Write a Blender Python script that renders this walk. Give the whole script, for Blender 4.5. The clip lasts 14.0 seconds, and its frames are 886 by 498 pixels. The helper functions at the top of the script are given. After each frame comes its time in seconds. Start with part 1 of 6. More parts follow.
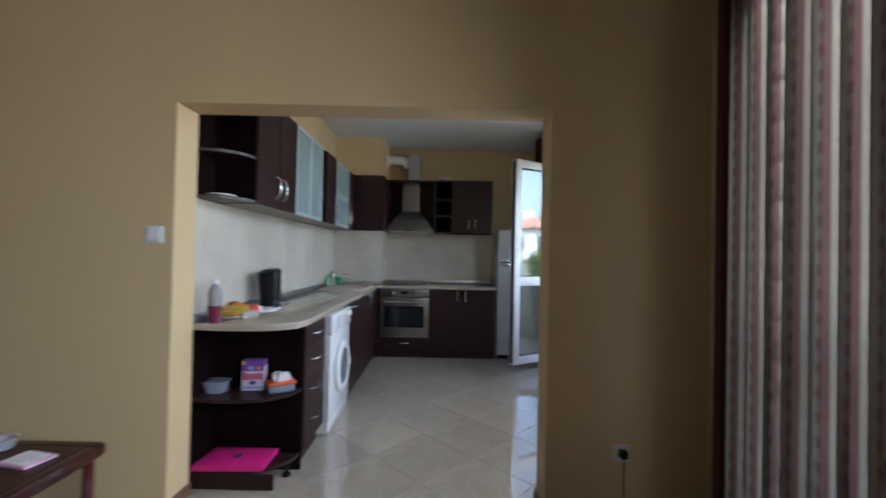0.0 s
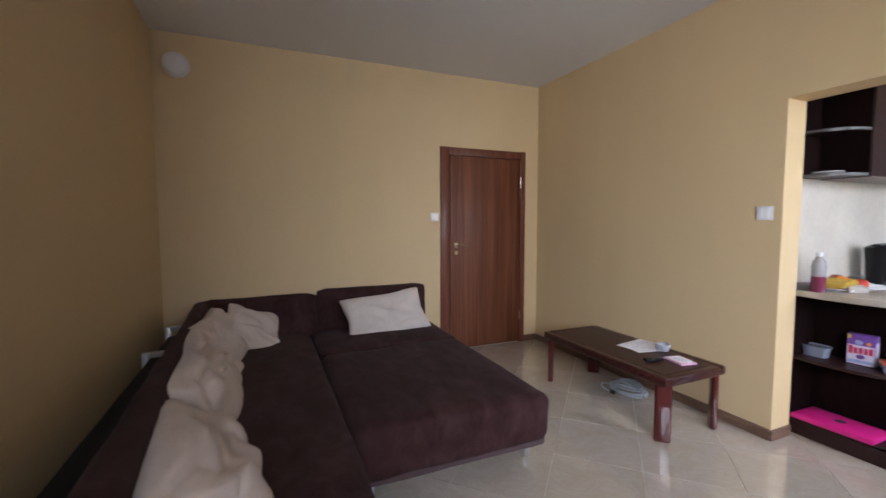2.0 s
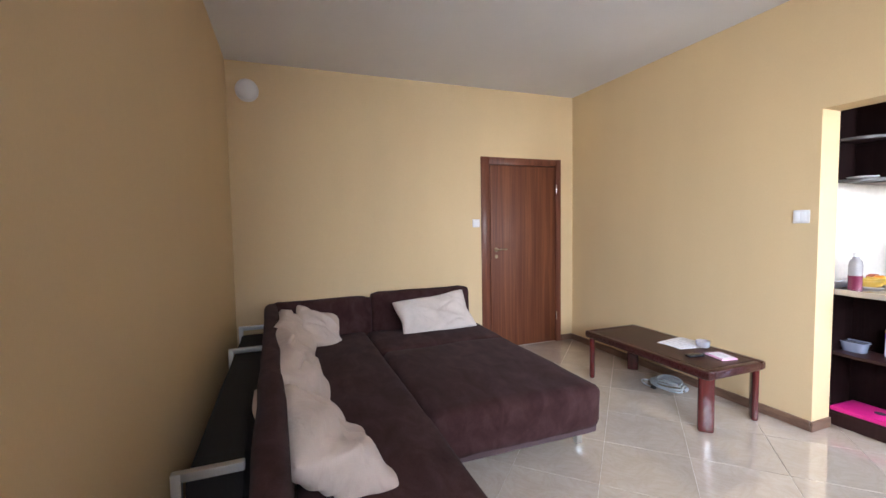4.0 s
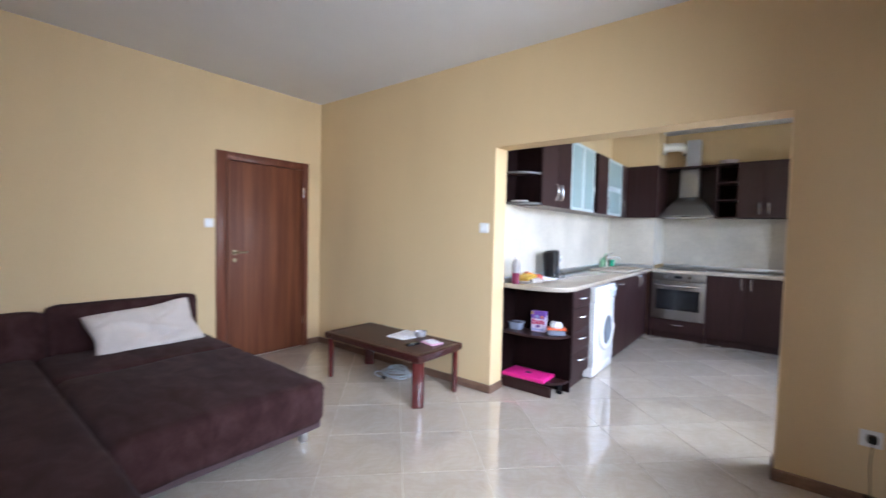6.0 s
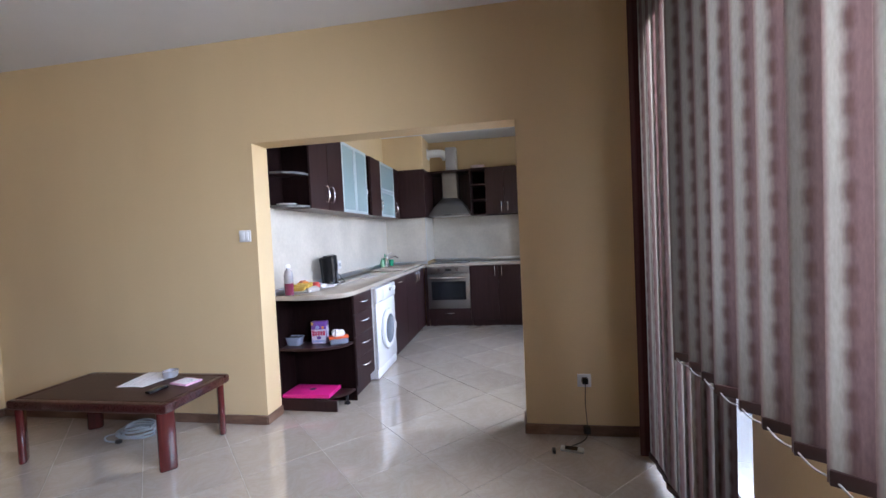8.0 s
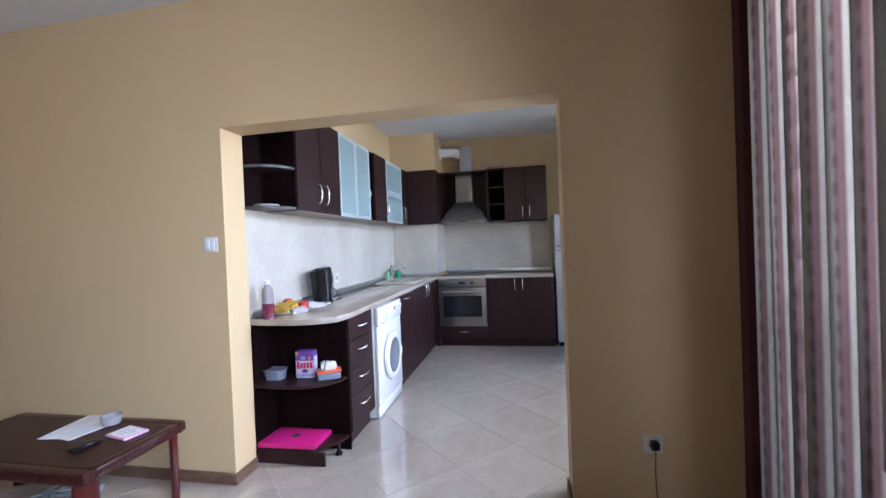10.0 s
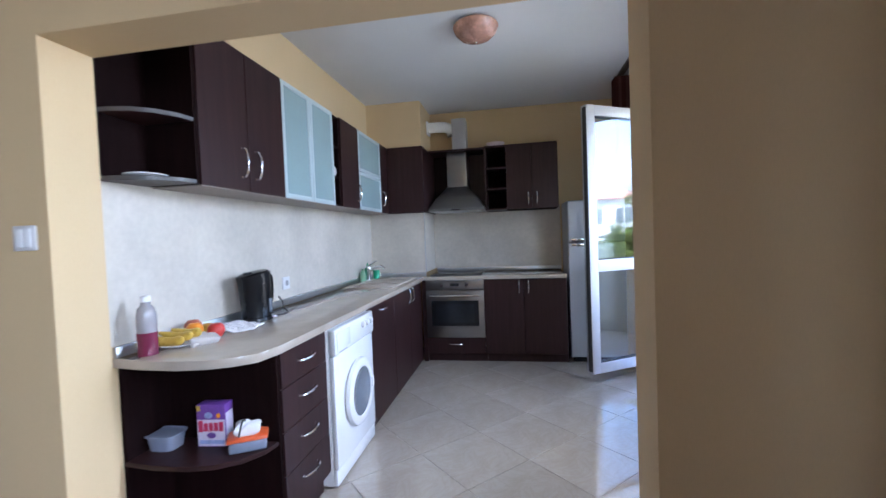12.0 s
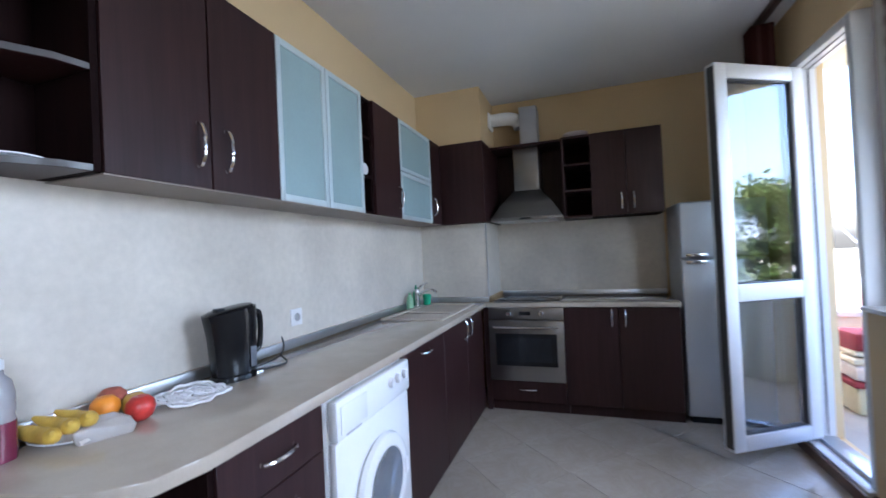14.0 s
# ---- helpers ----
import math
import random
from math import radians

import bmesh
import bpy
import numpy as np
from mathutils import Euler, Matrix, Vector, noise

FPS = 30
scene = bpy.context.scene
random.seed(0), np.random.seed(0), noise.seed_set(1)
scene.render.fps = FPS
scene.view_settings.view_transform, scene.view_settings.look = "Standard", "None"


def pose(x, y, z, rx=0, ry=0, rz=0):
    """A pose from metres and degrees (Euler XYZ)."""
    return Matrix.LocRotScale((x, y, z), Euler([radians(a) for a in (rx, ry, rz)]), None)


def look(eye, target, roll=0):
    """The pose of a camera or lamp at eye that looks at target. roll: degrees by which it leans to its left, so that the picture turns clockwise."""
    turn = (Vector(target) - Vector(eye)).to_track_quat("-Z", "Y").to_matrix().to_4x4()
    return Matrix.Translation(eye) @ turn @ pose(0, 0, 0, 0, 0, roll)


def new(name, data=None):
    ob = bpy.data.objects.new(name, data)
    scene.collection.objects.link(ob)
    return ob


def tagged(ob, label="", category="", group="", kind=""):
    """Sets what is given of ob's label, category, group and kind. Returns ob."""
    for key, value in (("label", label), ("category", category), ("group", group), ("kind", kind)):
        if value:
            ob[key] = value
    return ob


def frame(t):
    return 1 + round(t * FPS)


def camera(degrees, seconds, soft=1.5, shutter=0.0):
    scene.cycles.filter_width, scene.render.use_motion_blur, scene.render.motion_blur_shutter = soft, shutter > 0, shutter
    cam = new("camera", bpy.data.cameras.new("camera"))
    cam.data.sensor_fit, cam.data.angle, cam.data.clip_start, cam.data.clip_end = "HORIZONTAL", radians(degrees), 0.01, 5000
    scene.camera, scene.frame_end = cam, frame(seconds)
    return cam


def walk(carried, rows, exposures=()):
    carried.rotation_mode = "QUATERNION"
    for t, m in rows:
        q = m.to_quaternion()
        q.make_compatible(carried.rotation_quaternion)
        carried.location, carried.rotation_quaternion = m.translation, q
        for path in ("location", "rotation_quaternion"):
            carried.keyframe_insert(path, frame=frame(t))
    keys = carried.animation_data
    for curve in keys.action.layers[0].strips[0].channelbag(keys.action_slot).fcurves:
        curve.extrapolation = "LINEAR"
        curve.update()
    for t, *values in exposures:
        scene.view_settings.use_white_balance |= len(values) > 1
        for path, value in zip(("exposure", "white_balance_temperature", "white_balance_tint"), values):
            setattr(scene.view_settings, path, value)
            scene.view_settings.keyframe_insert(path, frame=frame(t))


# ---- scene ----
cam = camera(93.8, 14.0, 1.5, 0.4)
PATH = [
    (0, (1.294, -1.998, 1.278), (1.299, 0.002, 1.304), 1.2),
    (0.5, (1.326, -2.176, 1.255), (0.739, -0.265, 1.321), 0.6),
    (1, (1.309, -2.362, 1.316), (0.053, -0.805, 1.303), 3.7),
    (1.5, (1.361, -2.545, 1.341), (-0.3, -1.431, 1.315), 1.6),
    (2, (1.412, -2.724, 1.304), (-0.42, -1.932, 1.168), -0.1),
    (2.5, (1.472, -2.816, 1.307), (-0.409, -2.142, 1.215), -0.1),
    (4.8, (1.686, -3.081, 1.341), (-0.175, -2.359, 1.212), -1.3),
    (5, (1.726, -2.987, 1.324), (-0.127, -2.247, 1.193), -1.1),
    (5.5, (1.719, -2.992, 1.339), (0.109, -1.812, 1.219), 0.9),
    (6, (1.744, -2.863, 1.306), (0.506, -1.294, 1.223), 1.3),
    (6.5, (1.75, -2.784, 1.301), (0.871, -0.989, 1.259), 0.4),
    (7, (1.792, -2.751, 1.282), (1.274, -0.82, 1.255), -0.1),
    (9.3, (1.678, -2.324, 1.289), (1.379, -0.348, 1.195), -3.3),
    (9.5, (1.656, -2.243, 1.279), (1.319, -0.273, 1.208), -2.8),
    (10, (1.625, -2.027, 1.3), (1.242, -0.065, 1.273), -2.3),
    (10.5, (1.562, -1.791, 1.302), (1.213, 0.178, 1.296), -1.9),
    (11, (1.507, -1.562, 1.296), (1.207, 0.414, 1.218), -3.3),
    (11.5, (1.496, -1.322, 1.296), (1.11, 0.64, 1.272), -2.1),
    (12, (1.474, -1.099, 1.3), (1.131, 0.87, 1.238), -2.2),
    (12.5, (1.447, -0.867, 1.3), (1.22, 1.119, 1.267), -2.4),
    (13, (1.449, -0.637, 1.293), (1.138, 1.338, 1.259), -1.9),
    (13.5, (1.431, -0.455, 1.294), (0.98, 1.494, 1.256), -2.0),
    (14, (1.344, -0.279, 1.307), (0.69, 1.611, 1.331), -2.7),
]
EXPOSURES = [(0.0, 3.5, 5850, 11), (1.0, 3.45, 6000, 12), (1.5, 3.7, 6150, 16), (2.0, 4.2, 6200, 19), (2.5, 4.6, 6200, 19), (5.0, 5.05, 6000, 19), (6.0, 4.9, 5700, 16),
             (7.0, 4.45, 5700, 19), (9.5, 4.45, 5550, 20), (11.0, 4.4, 5350, 17), (12.5, 4.15, 5400, 17), (13.5, 4.05, 5450, 18), (14.0, 3.95, 5400, 16)]
walk(cam, [(t, look(eye, target, roll)) for t, eye, target, roll in PATH], EXPOSURES)
SKY, DAY_LIVING, DAY_KITCHEN = 0.15, 3.4, 2.3

# ---- world, sun, large lights ----
world = bpy.data.worlds.new("sky")
scene.world = world
world.use_nodes = True
wn = world.node_tree
sky = wn.nodes.new("ShaderNodeTexSky")
sky.sky_type = 'NISHITA'
sky.sun_disc = False
sky.sun_elevation, sky.sun_rotation = radians(55), radians(290)
sky.air_density, sky.dust_density, sky.ozone_density = 1.0, 4.5, 1.0
wn.links.new(sky.outputs[0], wn.nodes["Background"].inputs[0])
wn.nodes["Background"].inputs[1].default_value = SKY

sun_lamp = bpy.data.lights.new("sun", 'SUN')
sun_lamp.energy, sun_lamp.angle, sun_lamp.color = 2.5, radians(0.6), (1.0, 0.94, 0.85)
sun = new("sun", sun_lamp)
_az, _el = radians(160), radians(55)
sun.matrix_world = look((math.cos(_az) * math.cos(_el) * 30, math.sin(_az) * math.cos(_el) * 30, math.sin(_el) * 30), (0, 0, 0))


def window_light(y0, y1, z0, z1, power):
    """Skylight entering, from above, through the unscreened part of a window."""
    data = bpy.data.lights.new("window_daylight", 'AREA')
    data.shape, data.size, data.size_y, data.energy = 'RECTANGLE', z1 - z0, y1 - y0, power * (y1 - y0) * (z1 - z0)
    data.color = (0.90, 0.96, 1.0)
    ob = new("window_daylight", data)
    data.spread = radians(140)
    ob.matrix_world = pose(2.98, (y0 + y1) / 2, (z0 + z1) / 2 + 0.15, 0, 60, 0)
    return ob


window_light(-3.30, -1.40, 0.95, 2.40, DAY_LIVING)
window_light(-0.98, -0.43, 0.25, 2.25, 0.45 * DAY_LIVING)
window_light(0.40, 1.60, 0.95, 2.40, DAY_KITCHEN)


# ---- materials ----
def ramp(nt, src, stops):
    r = nt.nodes.new("ShaderNodeValToRGB")
    while len(r.color_ramp.elements) < len(stops):
        r.color_ramp.elements.new(0.5)
    for e, (p, c) in zip(r.color_ramp.elements, stops):
        e.position, e.color = p, (*c, 1)
    nt.links.new(src, r.inputs[0])
    return r.outputs[0]


def coords(nt, scale=(1, 1, 1), turn=0.0):
    """Object coordinates in metres, so that patterns keep their real size."""
    tc = nt.nodes.new("ShaderNodeTexCoord")
    mp = nt.nodes.new("ShaderNodeMapping")
    mp.inputs["Scale"].default_value = scale
    mp.inputs["Rotation"].default_value = (0, 0, turn)
    nt.links.new(tc.outputs["Object"], mp.inputs[0])
    return mp.outputs[0]


def noise_tex(nt, vec, scale, detail=4.0, rough=0.55, distort=0.0):
    n = nt.nodes.new("ShaderNodeTexNoise")
    n.inputs["Scale"].default_value, n.inputs["Detail"].default_value = scale, detail
    n.inputs["Roughness"].default_value, n.inputs["Distortion"].default_value = rough, distort
    nt.links.new(vec, n.inputs["Vector"])
    return n.outputs["Fac"]


def mixed(nt, fac, a, b, mode='MIX'):
    m = nt.nodes.new("ShaderNodeMix")
    m.data_type, m.blend_type = 'RGBA', mode
    for sock, v in ((m.inputs[0], fac), (m.inputs[6], a), (m.inputs[7], b)):
        if hasattr(v, "node"):
            nt.links.new(v, sock)
        elif isinstance(v, (int, float)):
            sock.default_value = v
        else:
            sock.default_value = (*v, 1)
    return m.outputs[2]


def material(name, base, rough=0.5, metal=0.0, vary=0.15, size=6.0, grain=60.0, bump=0.1, stretch=(1, 1, 1), rough_vary=0.1,
             sheen=0.0, coat=0.0, random_tone=0.0, transmission=0.0, ior=1.5, specular=0.5, depth=0.002):
    """A surface with large stains, fine grain, uneven gloss and fine relief."""
    m = bpy.data.materials.new(name)
    m.use_nodes = True
    nt = m.node_tree
    p = nt.nodes["Principled BSDF"]
    v = coords(nt, stretch)
    large, fine = noise_tex(nt, v, size, 5), noise_tex(nt, v, grain, 3)
    lo, hi = [c * (1 - vary) for c in base], [min(1, c * (1 + vary)) for c in base]
    c1 = ramp(nt, large, [(0.3, lo), (0.7, hi)])
    c2 = ramp(nt, fine, [(0.3, [1 - vary * 0.7] * 3), (0.7, [1.0] * 3)])
    col = mixed(nt, 1.0, c1, c2, 'MULTIPLY')
    if random_tone:
        oi = nt.nodes.new("ShaderNodeObjectInfo")
        tone = ramp(nt, oi.outputs["Random"], [(0, [1 - random_tone] * 3), (1, [1 + random_tone] * 3)])
        col = mixed(nt, 1.0, col, tone, 'MULTIPLY')
    nt.links.new(col, p.inputs["Base Color"])
    rr = nt.nodes.new("ShaderNodeMapRange")
    rr.inputs["To Min"].default_value, rr.inputs["To Max"].default_value = max(0.02, rough - rough_vary), min(1, rough + rough_vary)
    nt.links.new(large, rr.inputs[0])
    nt.links.new(rr.outputs[0], p.inputs["Roughness"])
    p.inputs["Metallic"].default_value = metal
    p.inputs["Sheen Weight"].default_value = sheen
    p.inputs["Coat Weight"].default_value = coat
    p.inputs["Transmission Weight"].default_value = transmission
    p.inputs["IOR"].default_value = ior
    p.inputs["Specular IOR Level"].default_value = specular
    if bump:
        b = nt.nodes.new("ShaderNodeBump")
        b.inputs["Strength"].default_value, b.inputs["Distance"].default_value = bump, depth
        nt.links.new(fine, b.inputs["Height"])
        nt.links.new(b.outputs[0], p.inputs["Normal"])
    return m


def wall_paint():
    """Ochre wall covering with a fine vertical weave and faint patches."""
    m = material("wall_ochre", (0.61, 0.455, 0.255), 0.72, vary=0.05, size=1.3, grain=220, bump=0.25, stretch=(1, 1, 0.25), depth=0.001)
    return m


def wood(name, dark, light, scale=(14, 14, 0.9), rough=0.35, coat=0.1, bump=0.06, bands=2.2, specular=0.28):
    m = bpy.data.materials.new(name)
    m.use_nodes = True
    nt = m.node_tree
    p = nt.nodes["Principled BSDF"]
    v = coords(nt, scale)
    a = noise_tex(nt, v, bands, 6, 0.6, 0.6)
    fine = noise_tex(nt, coords(nt, (scale[0] * 9, scale[1] * 9, scale[2] * 3)), 2.0, 3)
    col = ramp(nt, a, [(0.28, dark), (0.52, [(x + y) / 2 for x, y in zip(dark, light)]), (0.72, light)])
    shade = ramp(nt, fine, [(0.3, [0.78] * 3), (0.65, [1.0] * 3)])
    nt.links.new(mixed(nt, 1.0, col, shade, 'MULTIPLY'), p.inputs["Base Color"])
    rr = nt.nodes.new("ShaderNodeMapRange")
    rr.inputs["To Min"].default_value, rr.inputs["To Max"].default_value = rough - 0.06, rough + 0.1
    nt.links.new(fine, rr.inputs[0])
    nt.links.new(rr.outputs[0], p.inputs["Roughness"])
    p.inputs["Coat Weight"].default_value = coat
    p.inputs["Specular IOR Level"].default_value = specular
    b = nt.nodes.new("ShaderNodeBump")
    b.inputs["Strength"].default_value, b.inputs["Distance"].default_value = bump, 0.001
    nt.links.new(fine, b.inputs["Height"])
    nt.links.new(b.outputs[0], p.inputs["Normal"])
    return m


def tile_stone():
    """Polished beige porcelain: cloudy marbling, thin veins, a tone for each tile."""
    m = bpy.data.materials.new("tile_polished")
    m.use_nodes = True
    nt = m.node_tree
    p = nt.nodes["Principled BSDF"]
    v = coords(nt)
    cloud = noise_tex(nt, v, 2.4, 8, 0.62, 1.2)
    vein = noise_tex(nt, v, 5.0, 10, 0.7, 2.5)
    col = ramp(nt, cloud, [(0.2, (0.41, 0.35, 0.285)), (0.5, (0.485, 0.425, 0.36)), (0.8, (0.55, 0.49, 0.425))])
    vn = ramp(nt, vein, [(0.44, (1, 1, 1)), (0.5, (0.93, 0.91, 0.89)), (0.56, (1, 1, 1))])
    col = mixed(nt, 1.0, col, vn, 'MULTIPLY')
    oi = nt.nodes.new("ShaderNodeObjectInfo")
    tone = ramp(nt, oi.outputs["Random"], [(0, (0.93, 0.93, 0.93)), (1, (1.04, 1.04, 1.04))])
    nt.links.new(mixed(nt, 1.0, col, tone, 'MULTIPLY'), p.inputs["Base Color"])
    rr = nt.nodes.new("ShaderNodeMapRange")
    rr.inputs["To Min"].default_value, rr.inputs["To Max"].default_value = 0.02, 0.07
    nt.links.new(noise_tex(nt, v, 7.0, 5), rr.inputs[0])
    nt.links.new(rr.outputs[0], p.inputs["Roughness"])
    b = nt.nodes.new("ShaderNodeBump")
    b.inputs["Strength"].default_value, b.inputs["Distance"].default_value = 0.015, 0.002
    nt.links.new(noise_tex(nt, v, 4.0, 2), b.inputs["Height"])
    p.inputs["Coat Weight"].default_value, p.inputs["Coat Roughness"].default_value, p.inputs["IOR"].default_value = 0.9, 0.03, 1.85
    nt.links.new(b.outputs[0], p.inputs["Normal"])
    return m


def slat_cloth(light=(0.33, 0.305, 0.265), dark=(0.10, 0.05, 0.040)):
    """Woven blind fabric: a mauve-brown half, a grey-green half, a column of dark motifs between; lets daylight through."""
    m = bpy.data.materials.new("blind_fabric")
    m.use_nodes = True
    nt = m.node_tree
    nt.nodes.remove(nt.nodes["Principled BSDF"])
    out = nt.nodes["Material Output"]
    tc = nt.nodes.new("ShaderNodeTexCoord")
    sep = nt.nodes.new("ShaderNodeSeparateXYZ")
    nt.links.new(tc.outputs["Object"], sep.inputs[0])
    def calc(op, x, y):
        n = nt.nodes.new("ShaderNodeMath")
        n.operation = op
        for sock, v in zip(n.inputs, (x, y)):
            if hasattr(v, "node"):
                nt.links.new(v, sock)
            else:
                sock.default_value = v
        return n.outputs[0]
    across = calc('MULTIPLY_ADD', sep.outputs[0], 1 / 0.127)
    across.node.inputs[2].default_value = 0.5
    across = calc('FRACT', calc('MULTIPLY', across, 2.0), 0)      # two stripes a slat
    mauve = [c * 0.62 for c in (light[0], light[1] * 0.74, light[2] * 0.78)]
    col = ramp(nt, across, [(0.0, [c * 0.9 for c in mauve]), (0.25, mauve), (0.42, [c * 0.85 for c in mauve]), (0.66, light), (0.85, [c * 1.05 for c in light]), (1.0, [c * 1.2 for c in mauve])])
    # a column of dark woven motifs
    beat = calc('SINE', calc('MULTIPLY', sep.outputs[2], 2 * math.pi / 0.075), 0)
    motif = nt.nodes.new("ShaderNodeMapRange")
    motif.inputs["From Min"].default_value, motif.inputs["From Max"].default_value = -0.5, 0.7
    nt.links.new(beat, motif.inputs[0])
    blur = noise_tex(nt, coords(nt, (60, 60, 26)), 1.0, 3)
    off = calc('ADD', calc('ABSOLUTE', calc('SUBTRACT', across, 0.47), 0), calc('MULTIPLY', calc('SUBTRACT', blur, 0.5), 0.10))
    near = nt.nodes.new("ShaderNodeMapRange")
    near.inputs["From Min"].default_value, near.inputs["From Max"].default_value = 0.0, 0.24
    near.inputs["To Min"].default_value, near.inputs["To Max"].default_value = 1.0, 0.0
    nt.links.new(off, near.inputs[0])
    col = mixed(nt, calc('MULTIPLY', calc('MULTIPLY', near.outputs[0], motif.outputs[0]), 0.62), col, dark)
    weave = noise_tex(nt, coords(nt, (260, 260, 60)), 1.0, 2)
    col = mixed(nt, 1.0, col, ramp(nt, weave, [(0.3, (0.85, 0.85, 0.85)), (0.7, (1, 1, 1))]), 'MULTIPLY')
    d, tr, mx = nt.nodes.new("ShaderNodeBsdfDiffuse"), nt.nodes.new("ShaderNodeBsdfTranslucent"), nt.nodes.new("ShaderNodeMixShader")
    nt.links.new(col, d.inputs[0])
    nt.links.new(col, tr.inputs[0])
    mx.inputs[0].default_value = 0.13
    nt.links.new(d.outputs[0], mx.inputs[1])
    nt.links.new(tr.outputs[0], mx.inputs[2])
    nt.links.new(mx.outputs[0], out.inputs[0])
    return m


def suede():
    """Brushed microfibre: paler and darker strokes where the nap lies differently."""
    m = bpy.data.materials.new("sofa_microfibre")
    m.use_nodes = True
    nt = m.node_tree
    p = nt.nodes["Principled BSDF"]
    stroke = noise_tex(nt, coords(nt, (5, 9, 6), 0.5), 1.0, 6, 0.62, 0.5)
    fine = noise_tex(nt, coords(nt), 190, 2)
    col = ramp(nt, stroke, [(0.30, (0.033, 0.0145, 0.0145)), (0.5, (0.048, 0.0225, 0.0225)), (0.68, (0.066, 0.033, 0.033))])
    nt.links.new(mixed(nt, 1.0, col, ramp(nt, fine, [(0.3, (0.8, 0.8, 0.8)), (0.7, (1, 1, 1))]), 'MULTIPLY'), p.inputs["Base Color"])
    p.inputs["Roughness"].default_value, p.inputs["Sheen Weight"].default_value, p.inputs["Specular IOR Level"].default_value = 0.95, 0.03, 0.05
    b = nt.nodes.new("ShaderNodeBump")
    b.inputs["Strength"].default_value, b.inputs["Distance"].default_value = 0.35, 0.012
    nt.links.new(stroke, b.inputs["Height"])
    nt.links.new(b.outputs[0], p.inputs["Normal"])
    return m


def leaf_blade():
    """Thin leaves: matt green, half the light coming through."""
    m = bpy.data.materials.new("leaf_green")
    m.use_nodes = True
    nt = m.node_tree
    nt.nodes.remove(nt.nodes["Principled BSDF"])
    d, tr, mx = nt.nodes.new("ShaderNodeBsdfDiffuse"), nt.nodes.new("ShaderNodeBsdfTranslucent"), nt.nodes.new("ShaderNodeMixShader")
    geo = nt.nodes.new("ShaderNodeNewGeometry")
    col = ramp(nt, geo.outputs["Random Per Island"], [(0.0, (0.05, 0.085, 0.02)), (0.5, (0.09, 0.13, 0.04)), (1.0, (0.15, 0.18, 0.07))])
    nt.links.new(col, d.inputs[0])
    nt.links.new(col, tr.inputs[0])
    mx.inputs[0].default_value = 0.5
    nt.links.new(d.outputs[0], mx.inputs[1])
    nt.links.new(tr.outputs[0], mx.inputs[2])
    nt.links.new(mx.outputs[0], nt.nodes["Material Output"].inputs[0])
    return m


def clear_glass():
    m = bpy.data.materials.new("window_glass")
    m.use_nodes = True
    nt = m.node_tree
    nt.nodes.remove(nt.nodes["Principled BSDF"])
    t, g, mx = nt.nodes.new("ShaderNodeBsdfTransparent"), nt.nodes.new("ShaderNodeBsdfGlossy"), nt.nodes.new("ShaderNodeMixShader")
    lw, pw, mr = nt.nodes.new("ShaderNodeLayerWeight"), nt.nodes.new("ShaderNodeMath"), nt.nodes.new("ShaderNodeMapRange")
    lw.inputs[0].default_value = 0.5
    pw.operation, pw.inputs[1].default_value = 'POWER', 4.0
    mr.inputs["To Min"].default_value, mr.inputs["To Max"].default_value = 0.13, 0.95
    t.inputs[0].default_value = (0.93, 0.96, 0.95, 1)
    g.inputs["Roughness"].default_value = 0.0
    nt.links.new(lw.outputs["Facing"], pw.inputs[0])
    nt.links.new(pw.outputs[0], mr.inputs[0])
    nt.links.new(mr.outputs[0], mx.inputs[0])
    nt.links.new(t.outputs[0], mx.inputs[1])
    nt.links.new(g.outputs[0], mx.inputs[2])
    nt.links.new(mx.outputs[0], nt.nodes["Material Output"].inputs[0])
    return m


WALL = wall_paint()
CEIL = material("ceiling_white", (0.70, 0.70, 0.70), 0.85, vary=0.03, size=1.5, grain=90, bump=0.12)
TILE = tile_stone()
GROUT = material("grout", (0.52, 0.47, 0.405), 0.8, vary=0.12, size=20, grain=200)
SKIRT = wood("skirting_brown", (0.11, 0.06, 0.04), (0.22, 0.13, 0.085), (2, 2, 14), 0.35)
WENGE = wood("wenge_laminate", (0.019, 0.0068, 0.0066), (0.037, 0.0142, 0.0135), (16, 16, 0.8), 0.40, 0.02, 0.05)
# Darkened copy of the wenge: shade inside the units put into the colour.
WENGE_SHADED = wood("wenge_shaded", (0.006, 0.0026, 0.0026), (0.012, 0.005, 0.0048), (16, 16, 0.8), 0.7, 0.0, 0.05, 2.2, 0.05)
DOORWOOD = wood("door_walnut", (0.085, 0.0235, 0.0105), (0.215, 0.075, 0.034), (11, 11, 0.35), 0.48, 0.03, 0.05, 1.6)
DOORFRAME = wood("door_frame_walnut", (0.10, 0.03, 0.016), (0.19, 0.065, 0.036), (16, 16, 0.5), 0.34, 0.15, 0.05)
SPLASH = material("splashback_stone", (0.56, 0.515, 0.445), 0.42, vary=0.14, size=2.3, grain=30, bump=0.05, rough_vary=0.06)
WORKTOP = material("worktop_beige", (0.42, 0.36, 0.295), 0.13, coat=0.5, vary=0.07, size=9, grain=140, bump=0.03, rough_vary=0.07)
ALU = material("brushed_aluminium", (0.62, 0.64, 0.66), 0.35, 1.0, vary=0.05, size=5, grain=120, bump=0.04, stretch=(1, 1, 6))
FRAMEALU = material("satin_door_frame", (0.52, 0.60, 0.62), 0.42, 0.35, vary=0.04, bump=0.02)
CHROME = material("chrome", (0.80, 0.80, 0.81), 0.12, 1.0, vary=0.02, bump=0, rough_vary=0.04)
